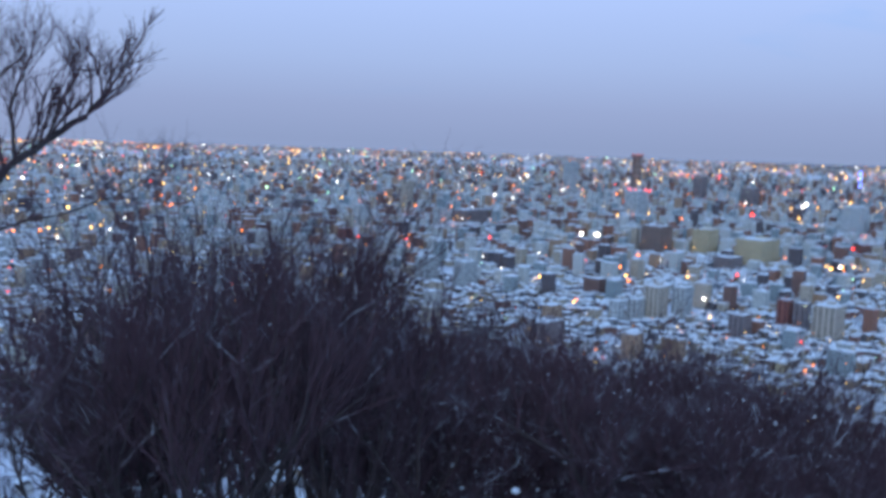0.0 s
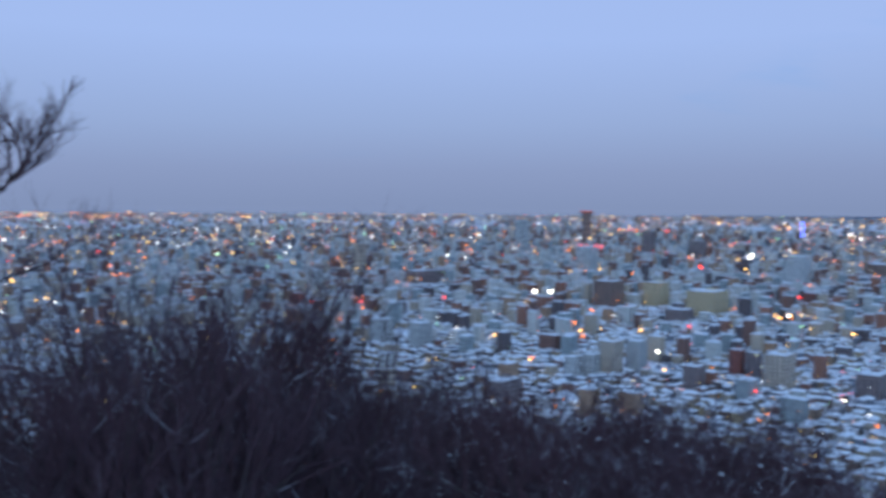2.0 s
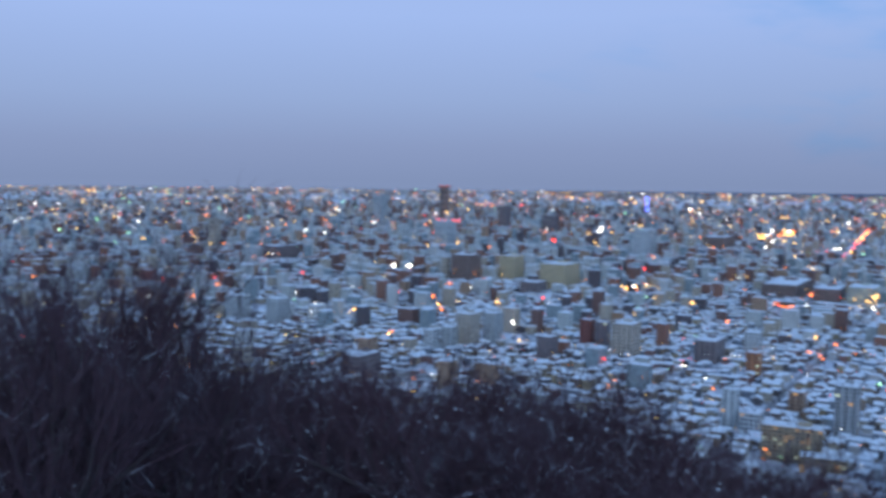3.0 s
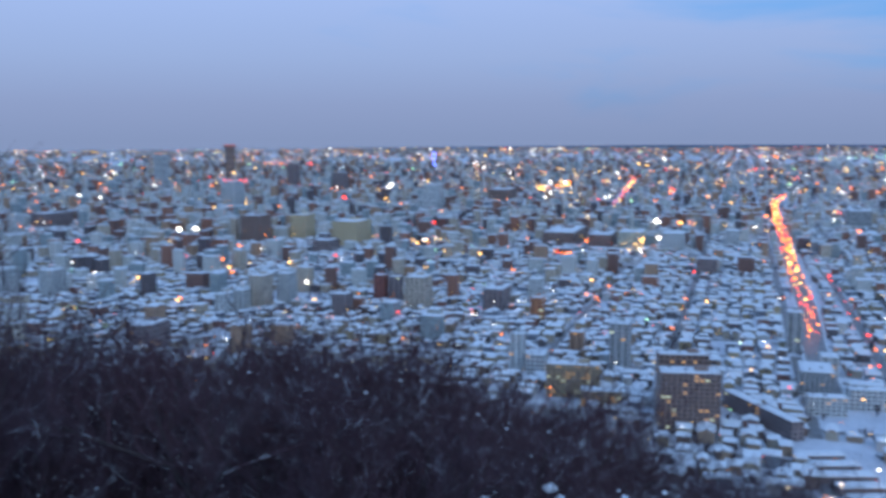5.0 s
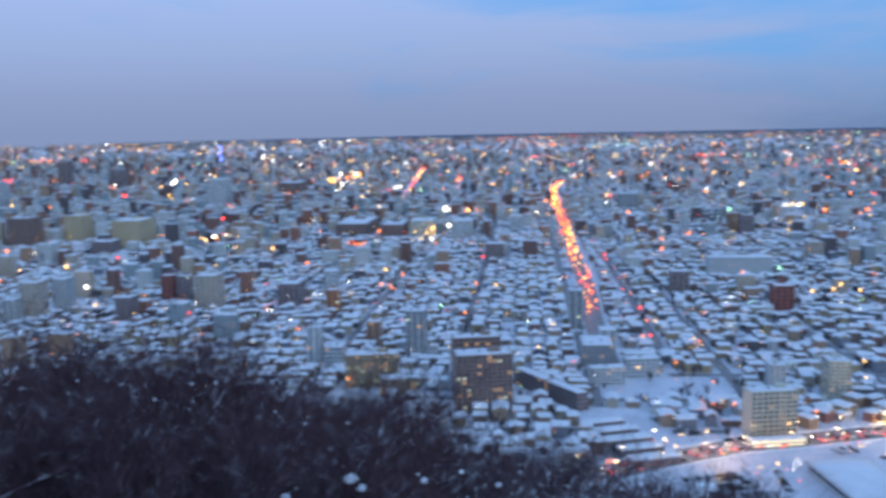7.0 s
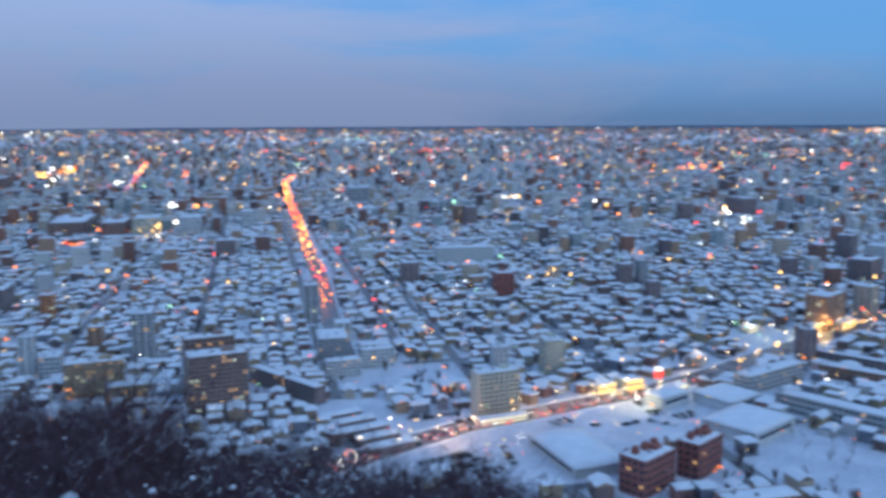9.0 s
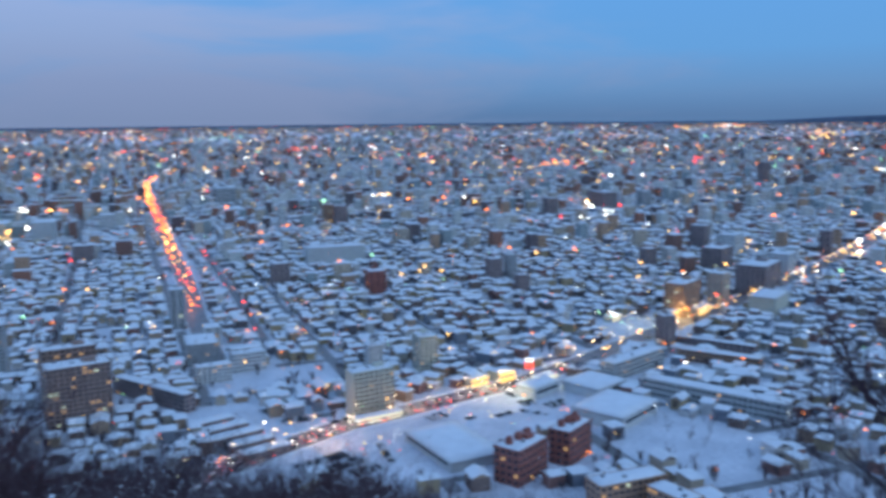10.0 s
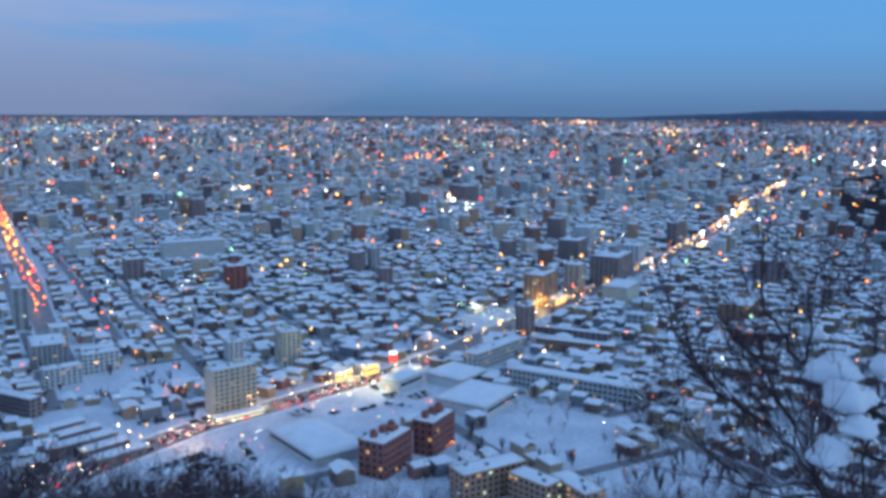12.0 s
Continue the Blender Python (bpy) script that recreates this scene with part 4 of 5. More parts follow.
def side_streets():
    """The slushy streets of the town's grid, between the blocks of houses."""
    verts, faces = [], []
    reach, bit = 2700, 16.0

    def strip(origin, way, across, half):
        n = int(reach / bit)
        for k in range(-n, n):
            a, b = origin + way * (k * bit), origin + way * ((k + 1) * bit)
            c = (a + b) / 2
            r, az = c.length, math.degrees(math.atan2(-c.x, c.y))
            if r < 430 or r > reach or not -110 < az < 34 or (r < 760 and hill(c.x, c.y) > 9):
                continue
            if blocked(c.x, c.y, 1) or near_line(c.x, c.y, ROAD_A, 12) or near_line(c.x, c.y, ROAD_B, 13) or (r < 1000 and any(inside(c.x, c.y, q) for q in OPEN)):
                continue
            o = len(verts)
            for p in (a, b):
                z = hill(p.x, p.y) if r < 760 else 0.0
                for side, up in ((-half, 0.25), (0, 0.38), (half, 0.25)):
                    q = p + across * side
                    verts.append((q.x, q.y, z + up))
            faces.extend(((o, o + 1, o + 4, o + 3), (o + 1, o + 2, o + 5, o + 4)))

    for i in range(-int(reach / STEP_U) - 1, int(reach / STEP_U) + 1):
        strip(GU * ((i + 0.5) * STEP_U), GV, GU, 3.6)
    for j in range(-int(reach / STEP_V) - 1, int(reach / STEP_V) + 1):
        strip(GV * ((j + 0.5) * STEP_V), GU, GV, 4.2)
    tagged(new("road_4", soup("road_4", verts, faces, [SLUSH])), "slushy side streets in a grid between the houses", "road", kind="structure")


side_streets()


def town_places():
    """House sites along a street grid: x, y, turn, distance."""
    rng = random.Random(11)
    sites = []
    reach = 18500
    n = int(reach / 62)
    for i in range(-n, n):
        for j in range(-n, n):
            c = GU * (i * STEP_U) + GV * (j * STEP_V)
            r = c.length
            if r < 380 or r > reach:
                continue
            az = math.degrees(math.atan2(-c.x, c.y))
            if not -112 < az < 36:
                continue
            if r > 2600 and rng.random() < 0.8 * min(1, (r - 2600) / 6000):
                continue
            lot = rng.random()
            if lot < 0.03 or r > 7000 and lot < 0.4:
                continue
            far = r > 2200
            for a in range(1 if r > 7000 else 2 if far else 4):
                for b in range(2 if r > 7000 else 4 if far else 7):
                    pu = (a - (0.5 if far else 1.5)) * (26 if far else 13.6) + rng.gauss(0, 1.7)
                    pv = (b - (1.5 if far else 3)) * (24 if far else 13.4) + rng.gauss(0, 1.9)
                    if rng.random() < 0.15:
                        continue
                    p = c + GU * pu + GV * pv
                    turn = GRID
                    if p.x > 520 and p.y < 260 - 0.27 * (p.x - 520):
                        turn = radians(-15)
                    sites.append((p.x, p.y, turn + (math.pi / 2 if rng.random() < 0.4 else 0) + rng.gauss(0, 0.05), p.length, far))
    return sites


def in_front(x, y, r, h):
    """Whether a tall block here would hide one of the known buildings."""
    az, z = math.atan2(-x, y), far_z(r) + h * far_scale(r)
    r = squeeze(r)
    return any(abs(az - a) < half + 8 / r and r < far and (190 - z) / r < (190 - 0.12 * top) / far for a, half, far, top in known)


def house_arrays():
    rng = random.Random(12)
    verts, faces, idx, near = [], [], [], []
    lows = (verts, faces, idx)
    talls = ([], [], [])
    counted = []
    for x, y, turn, r, far in town_places():
        if blocked(x, y) or near_line(x, y, ROAD_A, 16) or near_line(x, y, ROAD_B, 18) or (r < 1300 and near_line(x, y, ROAD_C, 9)) or near_line(x, y, ROAD_E, 19):
            continue
        if r < 1000 and any(inside(x, y, q) for q in OPEN):
            continue
        az = math.degrees(math.atan2(-x, y))
        if r < 760 and hill(x, y) > 9 or r < 432 and az < -50:
            continue
        w, d, h = rng.uniform(6.6, 13.2), rng.uniform(6.2, 10.5), rng.choice((4.0, 5.4, 6.0, 6.4, 6.9, 7.8, 9.2))
        if far:
            w, d, h = w * rng.uniform(1.2, 1.9), d * rng.uniform(1.1, 1.6), h * rng.uniform(0.9, 1.5)
        if r > 7000:
            w, d, h = w * 2.2, d * 2.2, h * rng.uniform(1.2, 3.0)
        # the town centre lies to the north east: more tall blocks there
        centre = max(0, 1 - abs(az + 18) / 42) * min(1, max(0, (r - 980) / 900))
        if rng.random() < 0.018 + 0.1 * min(1, max(0, (r - 1100) / 1200)) + 0.22 * centre:
            h = rng.uniform(11, 26) + 10 * min(1, r / 3000) + 26 * centre * rng.random() ** 2
            w, d = rng.uniform(11, 22), rng.uniform(10, 15)
        if h > 9 and (r < 730 or in_front(x, y, r, h)):
            h = rng.uniform(5.5, 8.0)
        if h > 12 and 730 < r < 1900 and len(counted) < 110:
            counted.append((x, y, turn, w, d, h))
            continue
        verts, faces, idx = talls if h > 12 else lows
        if r < 700 and len(near) < 300 and h < 8.5:
            near.append((x, y, turn, w, d, h))
            continue
        s = far_scale(r) if r > FLAT else 1.0
        z = far_z(r) if r > FLAT else (hill(x, y) if r < 760 else 0)
        c, q = math.cos(turn), math.sin(turn)
        gable = h < 10 and rng.random() < 0.35

        def put(px, py, pz):
            verts.append(((x + px * c - py * q) * s, (y + px * q + py * c) * s, z + pz * s))

        base = len(verts)
        for pz in (-1.0, h):
            for px, py in ((-w, -d), (w, -d), (w, d), (-w, d)):
                put(px / 2, py / 2, pz)
        for k in range(4):
            faces.append((base + k, base + (k + 1) % 4, base + 4 + (k + 1) % 4, base + 4 + k))
            idx.append(0)
        o, t = 0.5, rng.uniform(0.5, 0.9)
        base = len(verts)
        if gable:
            rise = rng.uniform(1.4, 2.4)
            for pz in (0, t):
                for px, py, up in ((-w / 2 - o, -d / 2 - o, 0), (w / 2 + o, -d / 2 - o, 0), (w / 2 + o, 0, rise), (w / 2 + o, d / 2 + o, 0), (-w / 2 - o, d / 2 + o, 0), (-w / 2 - o, 0, rise)):
                    put(px, py, h + pz + up)
            for f in ((6, 7, 8, 11), (11, 8, 9, 10), (0, 1, 7, 6), (3, 4, 10, 9), (1, 2, 8, 7), (2, 3, 9, 8), (5, 0, 6, 11), (4, 5, 11, 10)):
                faces.append(tuple(base + k for k in f))
                idx.append(1)
            base = len(verts)
            for px, py, up in ((-w / 2, -d / 2, 0), (-w / 2, d / 2, 0), (-w / 2, 0, rise), (w / 2, -d / 2, 0), (w / 2, d / 2, 0), (w / 2, 0, rise)):
                put(px, py, h + up)
            faces += [(base, base + 1, base + 2), (base + 3, base + 5, base + 4)]
            idx += [0, 0]
        else:
            for pz, k in ((0, o), (t * 0.6, o), (t, 0.1)):
                for sx, sy in ((-1, -1), (1, -1), (1, 1), (-1, 1)):
                    put(sx * (w / 2 + k), sy * (d / 2 + k), h + pz)
            for lay in (0, 4):
                for k in range(4):
                    faces.append((base + lay + k, base + lay + (k + 1) % 4, base + lay + 4 + (k + 1) % 4, base + lay + 4 + k))
                    idx.append(1)
            faces.append((base + 8, base + 9, base + 10, base + 11))
            idx.append(1)
    return lows, talls, near, counted


# lamps that stand clear of the roofs before them: direction, elevation, half widths in degrees, count, colours
KEY_LIGHTS = (
    (-12.9, -5.43, 0.1, 0.05, 2, "w"),
    (-13.8, -5.42, 0.1, 0.05, 2, "w"),
    (-16.5, -6.59, 0.1, 0.05, 2, "o"),
    (-1.4, -5.90, 0.5, 0.05, 4, "or"),
    (-8.1, -7.90, 0.3, 0.05, 3, "wy"),
    (-6.3, -9.89, 0.6, 0.15, 5, "gy"),
    (-12.0, -11.19, 0.15, 0.05, 2, "o"),
    (-3.6, -12.61, 0.1, 0.05, 2, "o"),
    (-15.7, -2.41, 0.1, 0.06, 2, "r"),
    (-16.8, -2.50, 0.2, 0.06, 3, "r"),
    (-23.3, -3.63, 0.1, 0.06, 3, "r"),
    (-9.3, -1.89, 0.1, 0.05, 2, "w"),
    (-18.7, -1.38, 0.6, 0.08, 6, "oy"),
    (-21.3, -4.54, 0.15, 0.1, 3, "w"),
    (22.2, -5.89, 0.3, 0.05, 3, "o"),
    (15.3, -10.17, 0.1, 0.3, 3, "y"),
    (7.5, -3.14, 0.3, 0.05, 3, "gw"),
    (-26.1, -2.97, 0.15, 0.1, 3, "w"),
    (-42.1, -6.55, 0.2, 0.5, 8, "yyw"),
)
for az, el, *_ in KEY_LIGHTS:
    known.append((radians(az), 0.005, 0.93 * 180 / math.tan(radians(-el)), 204))
known += [(-0.506, 0.012, 3600, 70), (-0.281, 0.012, 3950, 80)]
low_houses, tall_blocks, near_houses, near_blocks = house_arrays()
town = new("town_houses", soup("town_houses", low_houses[0], low_houses[1], [HOUSES, SNOW], low_houses[2]))
tagged(new("town_blocks", soup("town_blocks", tall_blocks[0], tall_blocks[1], [BLOCKS, SNOW], tall_blocks[2])),
       "mid-rise blocks of flats and offices with snow on their roofs", "buildings", kind="stuff")
tagged(town, "close-packed houses and blocks with snow-covered roofs", "houses", kind="stuff")


for k, (x, y, turn, w, d, h) in enumerate(near_blocks):
    tint = ("pale", "white", "sand", "umber", "tan", "grey", "cream", "brown")[(k * 5 + k // 7) % 8]
    tagged(block("apartment_block", round(x, 1), round(y, 1), 0, math.degrees(turn), w, d, h, 4, tint, "flats", 0.03), group="apartment blocks among the houses")


def near_house(w, d, h, gable, seed):
    """One house with its walls, eave, snow, windows and door."""
    rng = random.Random(seed)
    ob = thing("house", Matrix.Identity(4), "small two-storey house under thick roof snow", "house", "houses at the foot of the hill")
    wall = box(w, d, h + 1.5, 0, 0, -1.5, bevel=0.06)
    part("wall", wall, HOUSE, ob)
    if gable:
        rise = 2.0
        bm = bmesh.new()
        for lay, name, mat, o, lo in ((0, "roof", METAL, 0.5, 0.0), (1, "roof_snow", SNOW, 0.42, 0.12)):
            bm = bmesh.new()
            t = 0.12 if lay == 0 else 0.55
            prof = [(-d / 2 - o, lo), (0, rise + lo), (d / 2 + o, lo), (d / 2 + o - 0.1, lo + t), (0, rise + lo + t), (-d / 2 - o + 0.1, lo + t)]
            rows = [[bm.verts.new((sx * (w / 2 + o), py, h + pz)) for py, pz in prof] for sx in (-1, 1)]
            for k in range(6):
                bm.faces.new((rows[0][k], rows[0][(k + 1) % 6], rows[1][(k + 1) % 6], rows[1][k]))
            for r in rows:
                bm.faces.new((r[0], r[1], r[4], r[5]))
                bm.faces.new((r[1], r[2], r[3], r[4]))
            part(name, bm, mat, ob)
        bm = bmesh.new()
        for sx in (-1, 1):
            bm.faces.new([bm.verts.new((sx * w / 2, py, h + pz)) for py, pz in ((-d / 2, 0), (d / 2, 0), (0, rise))])
        bmesh.ops.solidify(bm, geom=bm.faces[:], thickness=0.1)
        part("gable", bm, HOUSE, ob)
    else:
        part("roof", box(w + 0.7, d + 0.7, 0.3, 0, 0, h - 0.1, bevel=0.05), METAL, ob)
        cover = part("roof_snow", snow_slab(w + 0.6, d + 0.6, 0.75, seed, 3), SNOW, ob)
        cover.location = (0, 0, h + 0.2)
    for k in (0, 1):
        for q in (-0.28, 0.22):
            kind = "warm" if rng.random() < 0.10 else "dark"
            side = -1 if q < 0 else 1
            win = part("window", window_data(1.6, 1.2, kind), None, ob)
            win.matrix_basis = pose(q * w, side * (d / 2 + 0.02), 1.0 + 2.7 * k, 0, 0, 0 if side < 0 else 180)
    return ob


house_kinds = [near_house(10.5, 8.6, 6.2, k % 2 == 0, 40 + k) for k in range(8)]
for k, (x, y, turn, w, d, h) in enumerate(near_houses):
    m = Matrix.Translation((x, y, hill(x, y))) @ Matrix.Rotation(turn, 4, "Z") @ Matrix.Diagonal((w / 10.5, d / 8.6, h / 6.2, 1))
    if k < 8:
        house_kinds[k].matrix_basis = m
    else:
        ob = copy_thing(house_kinds[k % 8], m)
        ob.matrix_basis = m


# ---- lights of the town ----
def lamps(name, spots, mat, label):
    """Small lamp globes: x, y, height, radius."""
    base = bmesh.new()
    bmesh.ops.create_icosphere(base, subdivisions=1, radius=1)
    pts = [v.co.copy() for v in base.verts]
    tris = [[v.index for v in f.verts] for f in base.faces]
    base.free()
    verts, faces = [], []
    for x, y, up, rad in spots:
        r = math.hypot(x, y)
        s = far_scale(r) if r > FLAT else 1
        z = far_z(r) if r > FLAT else hill(x, y) if r < 760 else 0
        b = len(verts)
        verts += [(x * s + p.x * rad * s, y * s + p.y * rad * s, z + (up + p.z * rad) * s) for p in pts]
        faces += [[b + k for k in f] for f in tris]
    me = soup(name, verts, faces, [mat])
    mat.cycles.emission_sampling = "NONE"
    tagged(new(name, me), label, "lights", kind="stuff")


def scatter():
    rng = random.Random(21)
    spots = {k: [] for k in ("white", "warm", "orange", "red", "green")}
    for k in range(4700):
        r = 480 * (5000 / 480) ** (rng.random() ** 0.9) if k < 2900 else rng.uniform(3000, 12000)
        az = rng.uniform(-106, 32)
        x, y = -math.sin(radians(az)) * r, math.cos(radians(az)) * r
        if blocked(x, y, 2):
            continue
        kind = rng.choices(("white", "warm", "orange", "red", "green"), (1.3, 5, 5, 1.3, 0.6))[0]
        size = 0.00095 * r * rng.choice((0.3, 0.35, 0.4, 0.5, 0.6, 0.8, 1.5 if r < 2200 else 0.9)) * (1 if k < 2900 else 0.85)
        spots[kind].append((x, y, 9 + r * 0.006, max(0.3, size * lerp(r, (600, 1200, 2500, 8000), (0.85, 1.1, 1.25, 0.85)))))
    # traffic and lamps along the avenues
    for line, step, kinds in ((ROAD_A, 15, ("orange", "red", "orange", "warm", "orange", "red")), (ROAD_B, 15, ("warm", "warm", "warm", "orange", "white")), (ROAD_C, 48, ("red", "orange", "red")), (ROAD_E, 60, ("red", "warm", "red", "orange"))):
        for (x0, y0), (x1, y1) in zip(line, line[1:]):
            n = int(math.hypot(x1 - x0, y1 - y0) / step)
            for k in range(n):
                t = (k + rng.random()) / n
                side = rng.uniform(-8, 8)
                L = math.hypot(x1 - x0, y1 - y0)
                x, y = x0 + (x1 - x0) * t + (y1 - y0) / L * side, y0 + (y1 - y0) * t - (x1 - x0) / L * side
                r = math.hypot(x, y)
                if line is ROAD_B and r < 700 or line is ROAD_A and not 860 < r < 3080:
                    continue
                spots[rng.choice(kinds)].append((x, y, 6, (lerp(r, (860, 3080), (0.0014, 0.0008)) if line is ROAD_A else 0.001) * r * rng.choice((0.7, 0.8, 0.9, 1.1, 1.5))))
    return spots


lights = scatter()


def at_height(up, spots):
    """Lamps at a height, those farther off standing higher, on roofs and signs."""
    out = []
    for x, y, rad in spots:
        r = math.hypot(x, y)
        top = up + max(0, r - 600) * 0.010
        f = (190 - top) / (190 - up) if r < 5000 else 1
        out.append((x * f, y * f, top if r < 5000 else up, rad * lerp(r, (700, 1800, 5000, 9000), (0.5, 0.68, 0.66, 0.6))))
    return out


lights["white"] += at_height(13, [(415, 1815, 5.3), (448, 1809, 5.3), (856, 5231, 6.7), (1572, 3195, 6.7), (176, 1274, 1.6), (186, 1261, 1.6), (315, 12768, 12.1), (515, 1214, 1.2), (-1328, 3379, 4.6), (1794, 2427, 4.8), (1609, 2207, 3.4), (2256, 2952, 5.9), (1299, 1616, 2.6), (889, 1115, 1.8), (467, 763, 1.4), (550, 790, 1.2), (546, 795, 1.2), (1361, 1472, 3.2), (600, 533, 1.3), (620, 524, 1.0), (802, 448, 1.2), (827, 456, 1.2), (803, 533, 1.2), (1412, 1226, 2.4), (1856, 874, 3.2), (1859, 680, 3.1), (1844, 897, 3.2), (1543, 345, 2.5), (1528, 327, 2.0), (1597, 305, 2.6)])
lights["white"] += at_height(13, [(856, 464, 1.2), (7378, -311, 11.6), (6095, 2811, 8.5), (672, 159, 1.1), (787, 160, 1.0), (792, 149, 1.0), (791, 125, 1.0), (463, -60, 0.7), (1547, -194, 2.5), (3628, -855, 4.7), (2888, 12, 3.6), (3120, -266, 3.9)])
lights["red"] += at_height(13, [(1097, 2568, 5.3), (-475, 1161, 2.0), (1114, 3943, 5.2), (1178, 3924, 5.2), (-2372, 8750, 8.6), (844, 1121, 2.2), (565, 713, 1.1), (491, 789, 1.2), (398, 367, 0.5), (4819, 2904, 7.1), (2254, 868, 3.8), (3514, 346, 6.7), (444, 83, 0.6), (2773, -122, 3.5)])
lights["orange"] += at_height(13, [(438, 1482, 2.4), (186, 881, 1.4), (-533, 2260, 2.9), (-509, 2256, 2.9), (32, 1719, 2.2), (53, 1716, 1.6), (2173, 6441, 10.7), (-5917, 16951, 28.3), (2072, 2765, 5.4), (2265, 2937, 8.2), (637, 790, 1.6), (627, 758, 1.6), (1375, 1369, 3.1), (639, 381, 1.2), (326, 574, 1.0), (392, 529, 1.5), (408, 548, 1.1), (444, 496, 0.6), (529, 332, 0.8), (505, 275, 1.1), (482, 285, 0.7), (492, 277, 0.7), (371, 273, 1.2), (398, 304, 0.6), (3271, 872, 5.3), (3237, 777, 4.2), (1183, 272, 1.9), (1059, 403, 1.8), (857, 220, 1.4), (639, 378, 1.2)])
lights["orange"] += at_height(13, [(529, 332, 0.8), (507, 275, 0.9), (484, 283, 0.7), (659, 156, 1.1), (642, 124, 0.8), (368, 272, 1.0), (569, -32, 1.1), (553, -13, 0.9), (448, 94, 0.9), (446, 28, 0.6), (427, 2, 0.5), (4805, -798, 7.7)])
lights["warm"] += at_height(13, [(-539, 1738, 2.9), (4540, 10087, 17.4), (2236, 6413, 8.6), (4146, 7721, 13.8), (1932, 12636, 16.1), (1105, 11578, 14.7), (-1244, 12923, 16.4), (-2884, 11434, 11.2), (725, 1389, 2.5), (10674, 14054, 22.3), (12015, 14718, 18.0), (5362, 8502, 15.8), (3046, 4970, 7.4), (1873, 2601, 6.1), (1363, 1383, 3.7), (1017, 1136, 2.4), (958, 1084, 2.3), (305, 597, 0.8), (370, 661, 1.0), (371, 504, 0.8), (6928, 5798, 14.2), (6903, 5922, 11.5), (1844, 887, 3.2), (7320, 4357, 10.7), (4590, 2695, 5.0), (7612, 3656, 8.0), (3274, 829, 5.3), (3240, 735, 4.2), (1873, 890, 3.3), (1581, 286, 2.5)])
lights["warm"] += at_height(13, [(1720, 375, 2.2), (12683, 1363, 20.1), (13719, 1039, 21.7), (14991, 775, 23.7), (7288, 1090, 11.6), (7496, 1216, 9.6), (8188, -251, 20.7), (8928, -170, 14.1), (775, 112, 1.0), (1703, -198, 2.7), (1803, -194, 3.4), (3117, -700, 4.0), (2811, -609, 3.6), (4706, -618, 7.5), (4607, -686, 7.3), (9208, -169, 14.5)])
lights["green"] += at_height(13, [(-417, 3237, 5.1), (444, 400, 0.8), (598, 531, 1.3), (1679, -219, 2.1), (6811, 5225, 8.1), (6887, 5211, 8.2), (6964, 5198, 8.2), (7043, 5185, 8.3), (7122, 5171, 8.3), (7203, 5158, 8.4), (7284, 5145, 8.4), (7367, 5132, 8.5), (7451, 5119, 8.5), (7537, 5106, 8.6)])


KINDS = {"w": "white", "y": "warm", "o": "orange", "r": "red", "g": "green"}


def clusters(rng, table):
    """Knots of lamps: direction, elevation and half widths in degrees as seen from the lookout, count, colours."""
    for az, el, da, de, n, letters in table:
        for _ in range(n):
            a, e = radians(az + rng.uniform(-da, da)), radians(max(0.62, -el + rng.uniform(-de, de)))
            up = rng.uniform(7, 12) + max(0, min(40, 190 / math.tan(e) * 0.012 - 7))
            r = (190 - up) / math.tan(e)
            size = lerp(r, (600, 1200, 2500, 8000), (0.00062, 0.0008, 0.00085, 0.0006)) * r * rng.choice((0.6, 0.7, 0.8, 1.0, 1.3, 1.6))
            lights[KINDS[rng.choice(letters)]].append((-math.sin(a) * r, math.cos(a) * r, up, size))


glints = random.Random(77)
clusters(glints, KEY_LIGHTS)
# the centre of the town and the horizon beyond it
clusters(glints, ((-36.3, -3.0, 0.9, 0.35, 16, "yyow"), (-37.6, -2.75, 0.5, 0.2, 9, "yyo"), (-24.1, -0.9, 0.7, 0.1, 8, "yo"), (-18.7, -1.4, 1.2, 0.12, 10, "oyr"),
                  (-20.7, -1.5, 0.5, 0.1, 5, "rr"), (-28.0, -1.1, 0.9, 0.2, 9, "yo"), (-32.3, -1.6, 1.3, 0.25, 10, "yow"), (-42.1, -6.5, 0.25, 0.6, 9, "yyw"),
                  (-43.0, -5.1, 0.5, 0.1, 5, "wy"), (-45.0, -5.2, 0.6, 0.12, 7, "oy"), (-38.8, -4.9, 0.3, 0.1, 3, "wy"), (-50.0, -1.1, 0.9, 0.12, 8, "oy"),
                  (-49.1, -1.8, 0.6, 0.1, 6, "rro"), (-58.9, -1.9, 0.8, 0.1, 6, "ro"), (-59.7, -1.2, 0.8, 0.1, 5, "yo")))
clusters(glints, ((-39.0, -10.1, 0.8, 0.3, 4, "o"), (-31.5, -11.1, 0.3, 0.2, 4, "wro"), (-37.3, -7.15, 0.9, 0.15, 6, "or"), (-28.6, -6.3, 0.5, 0.2, 5, "wry"),
                  (-42.1, -1.5, 0.6, 0.15, 5, "yw"), (-16.6, -2.4, 0.7, 0.1, 4, "r"), (-44.0, -3.4, 0.15, 0.4, 7, "ro"), (-36.5, -14.3, 0.2, 0.8, 7, "oyr"),
                  (-59.1, -13.4, 0.5, 0.3, 3, "yo"), (-60.8, -17.1, 0.8, 0.4, 5, "oy"), (13.3, -4.3, 0.5, 0.1, 4, "oo"), (17.2, -5.5, 0.2, 0.2, 3, "wy"),
                  (19.9, -5.7, 0.5, 0.1, 4, "y"), (14.2, -0.8, 1.0, 0.1, 9, "yo"), (19.0, -0.75, 2.0, 0.1, 12, "oy"), (5.5, -0.7, 0.4, 0.1, 4, "y")))
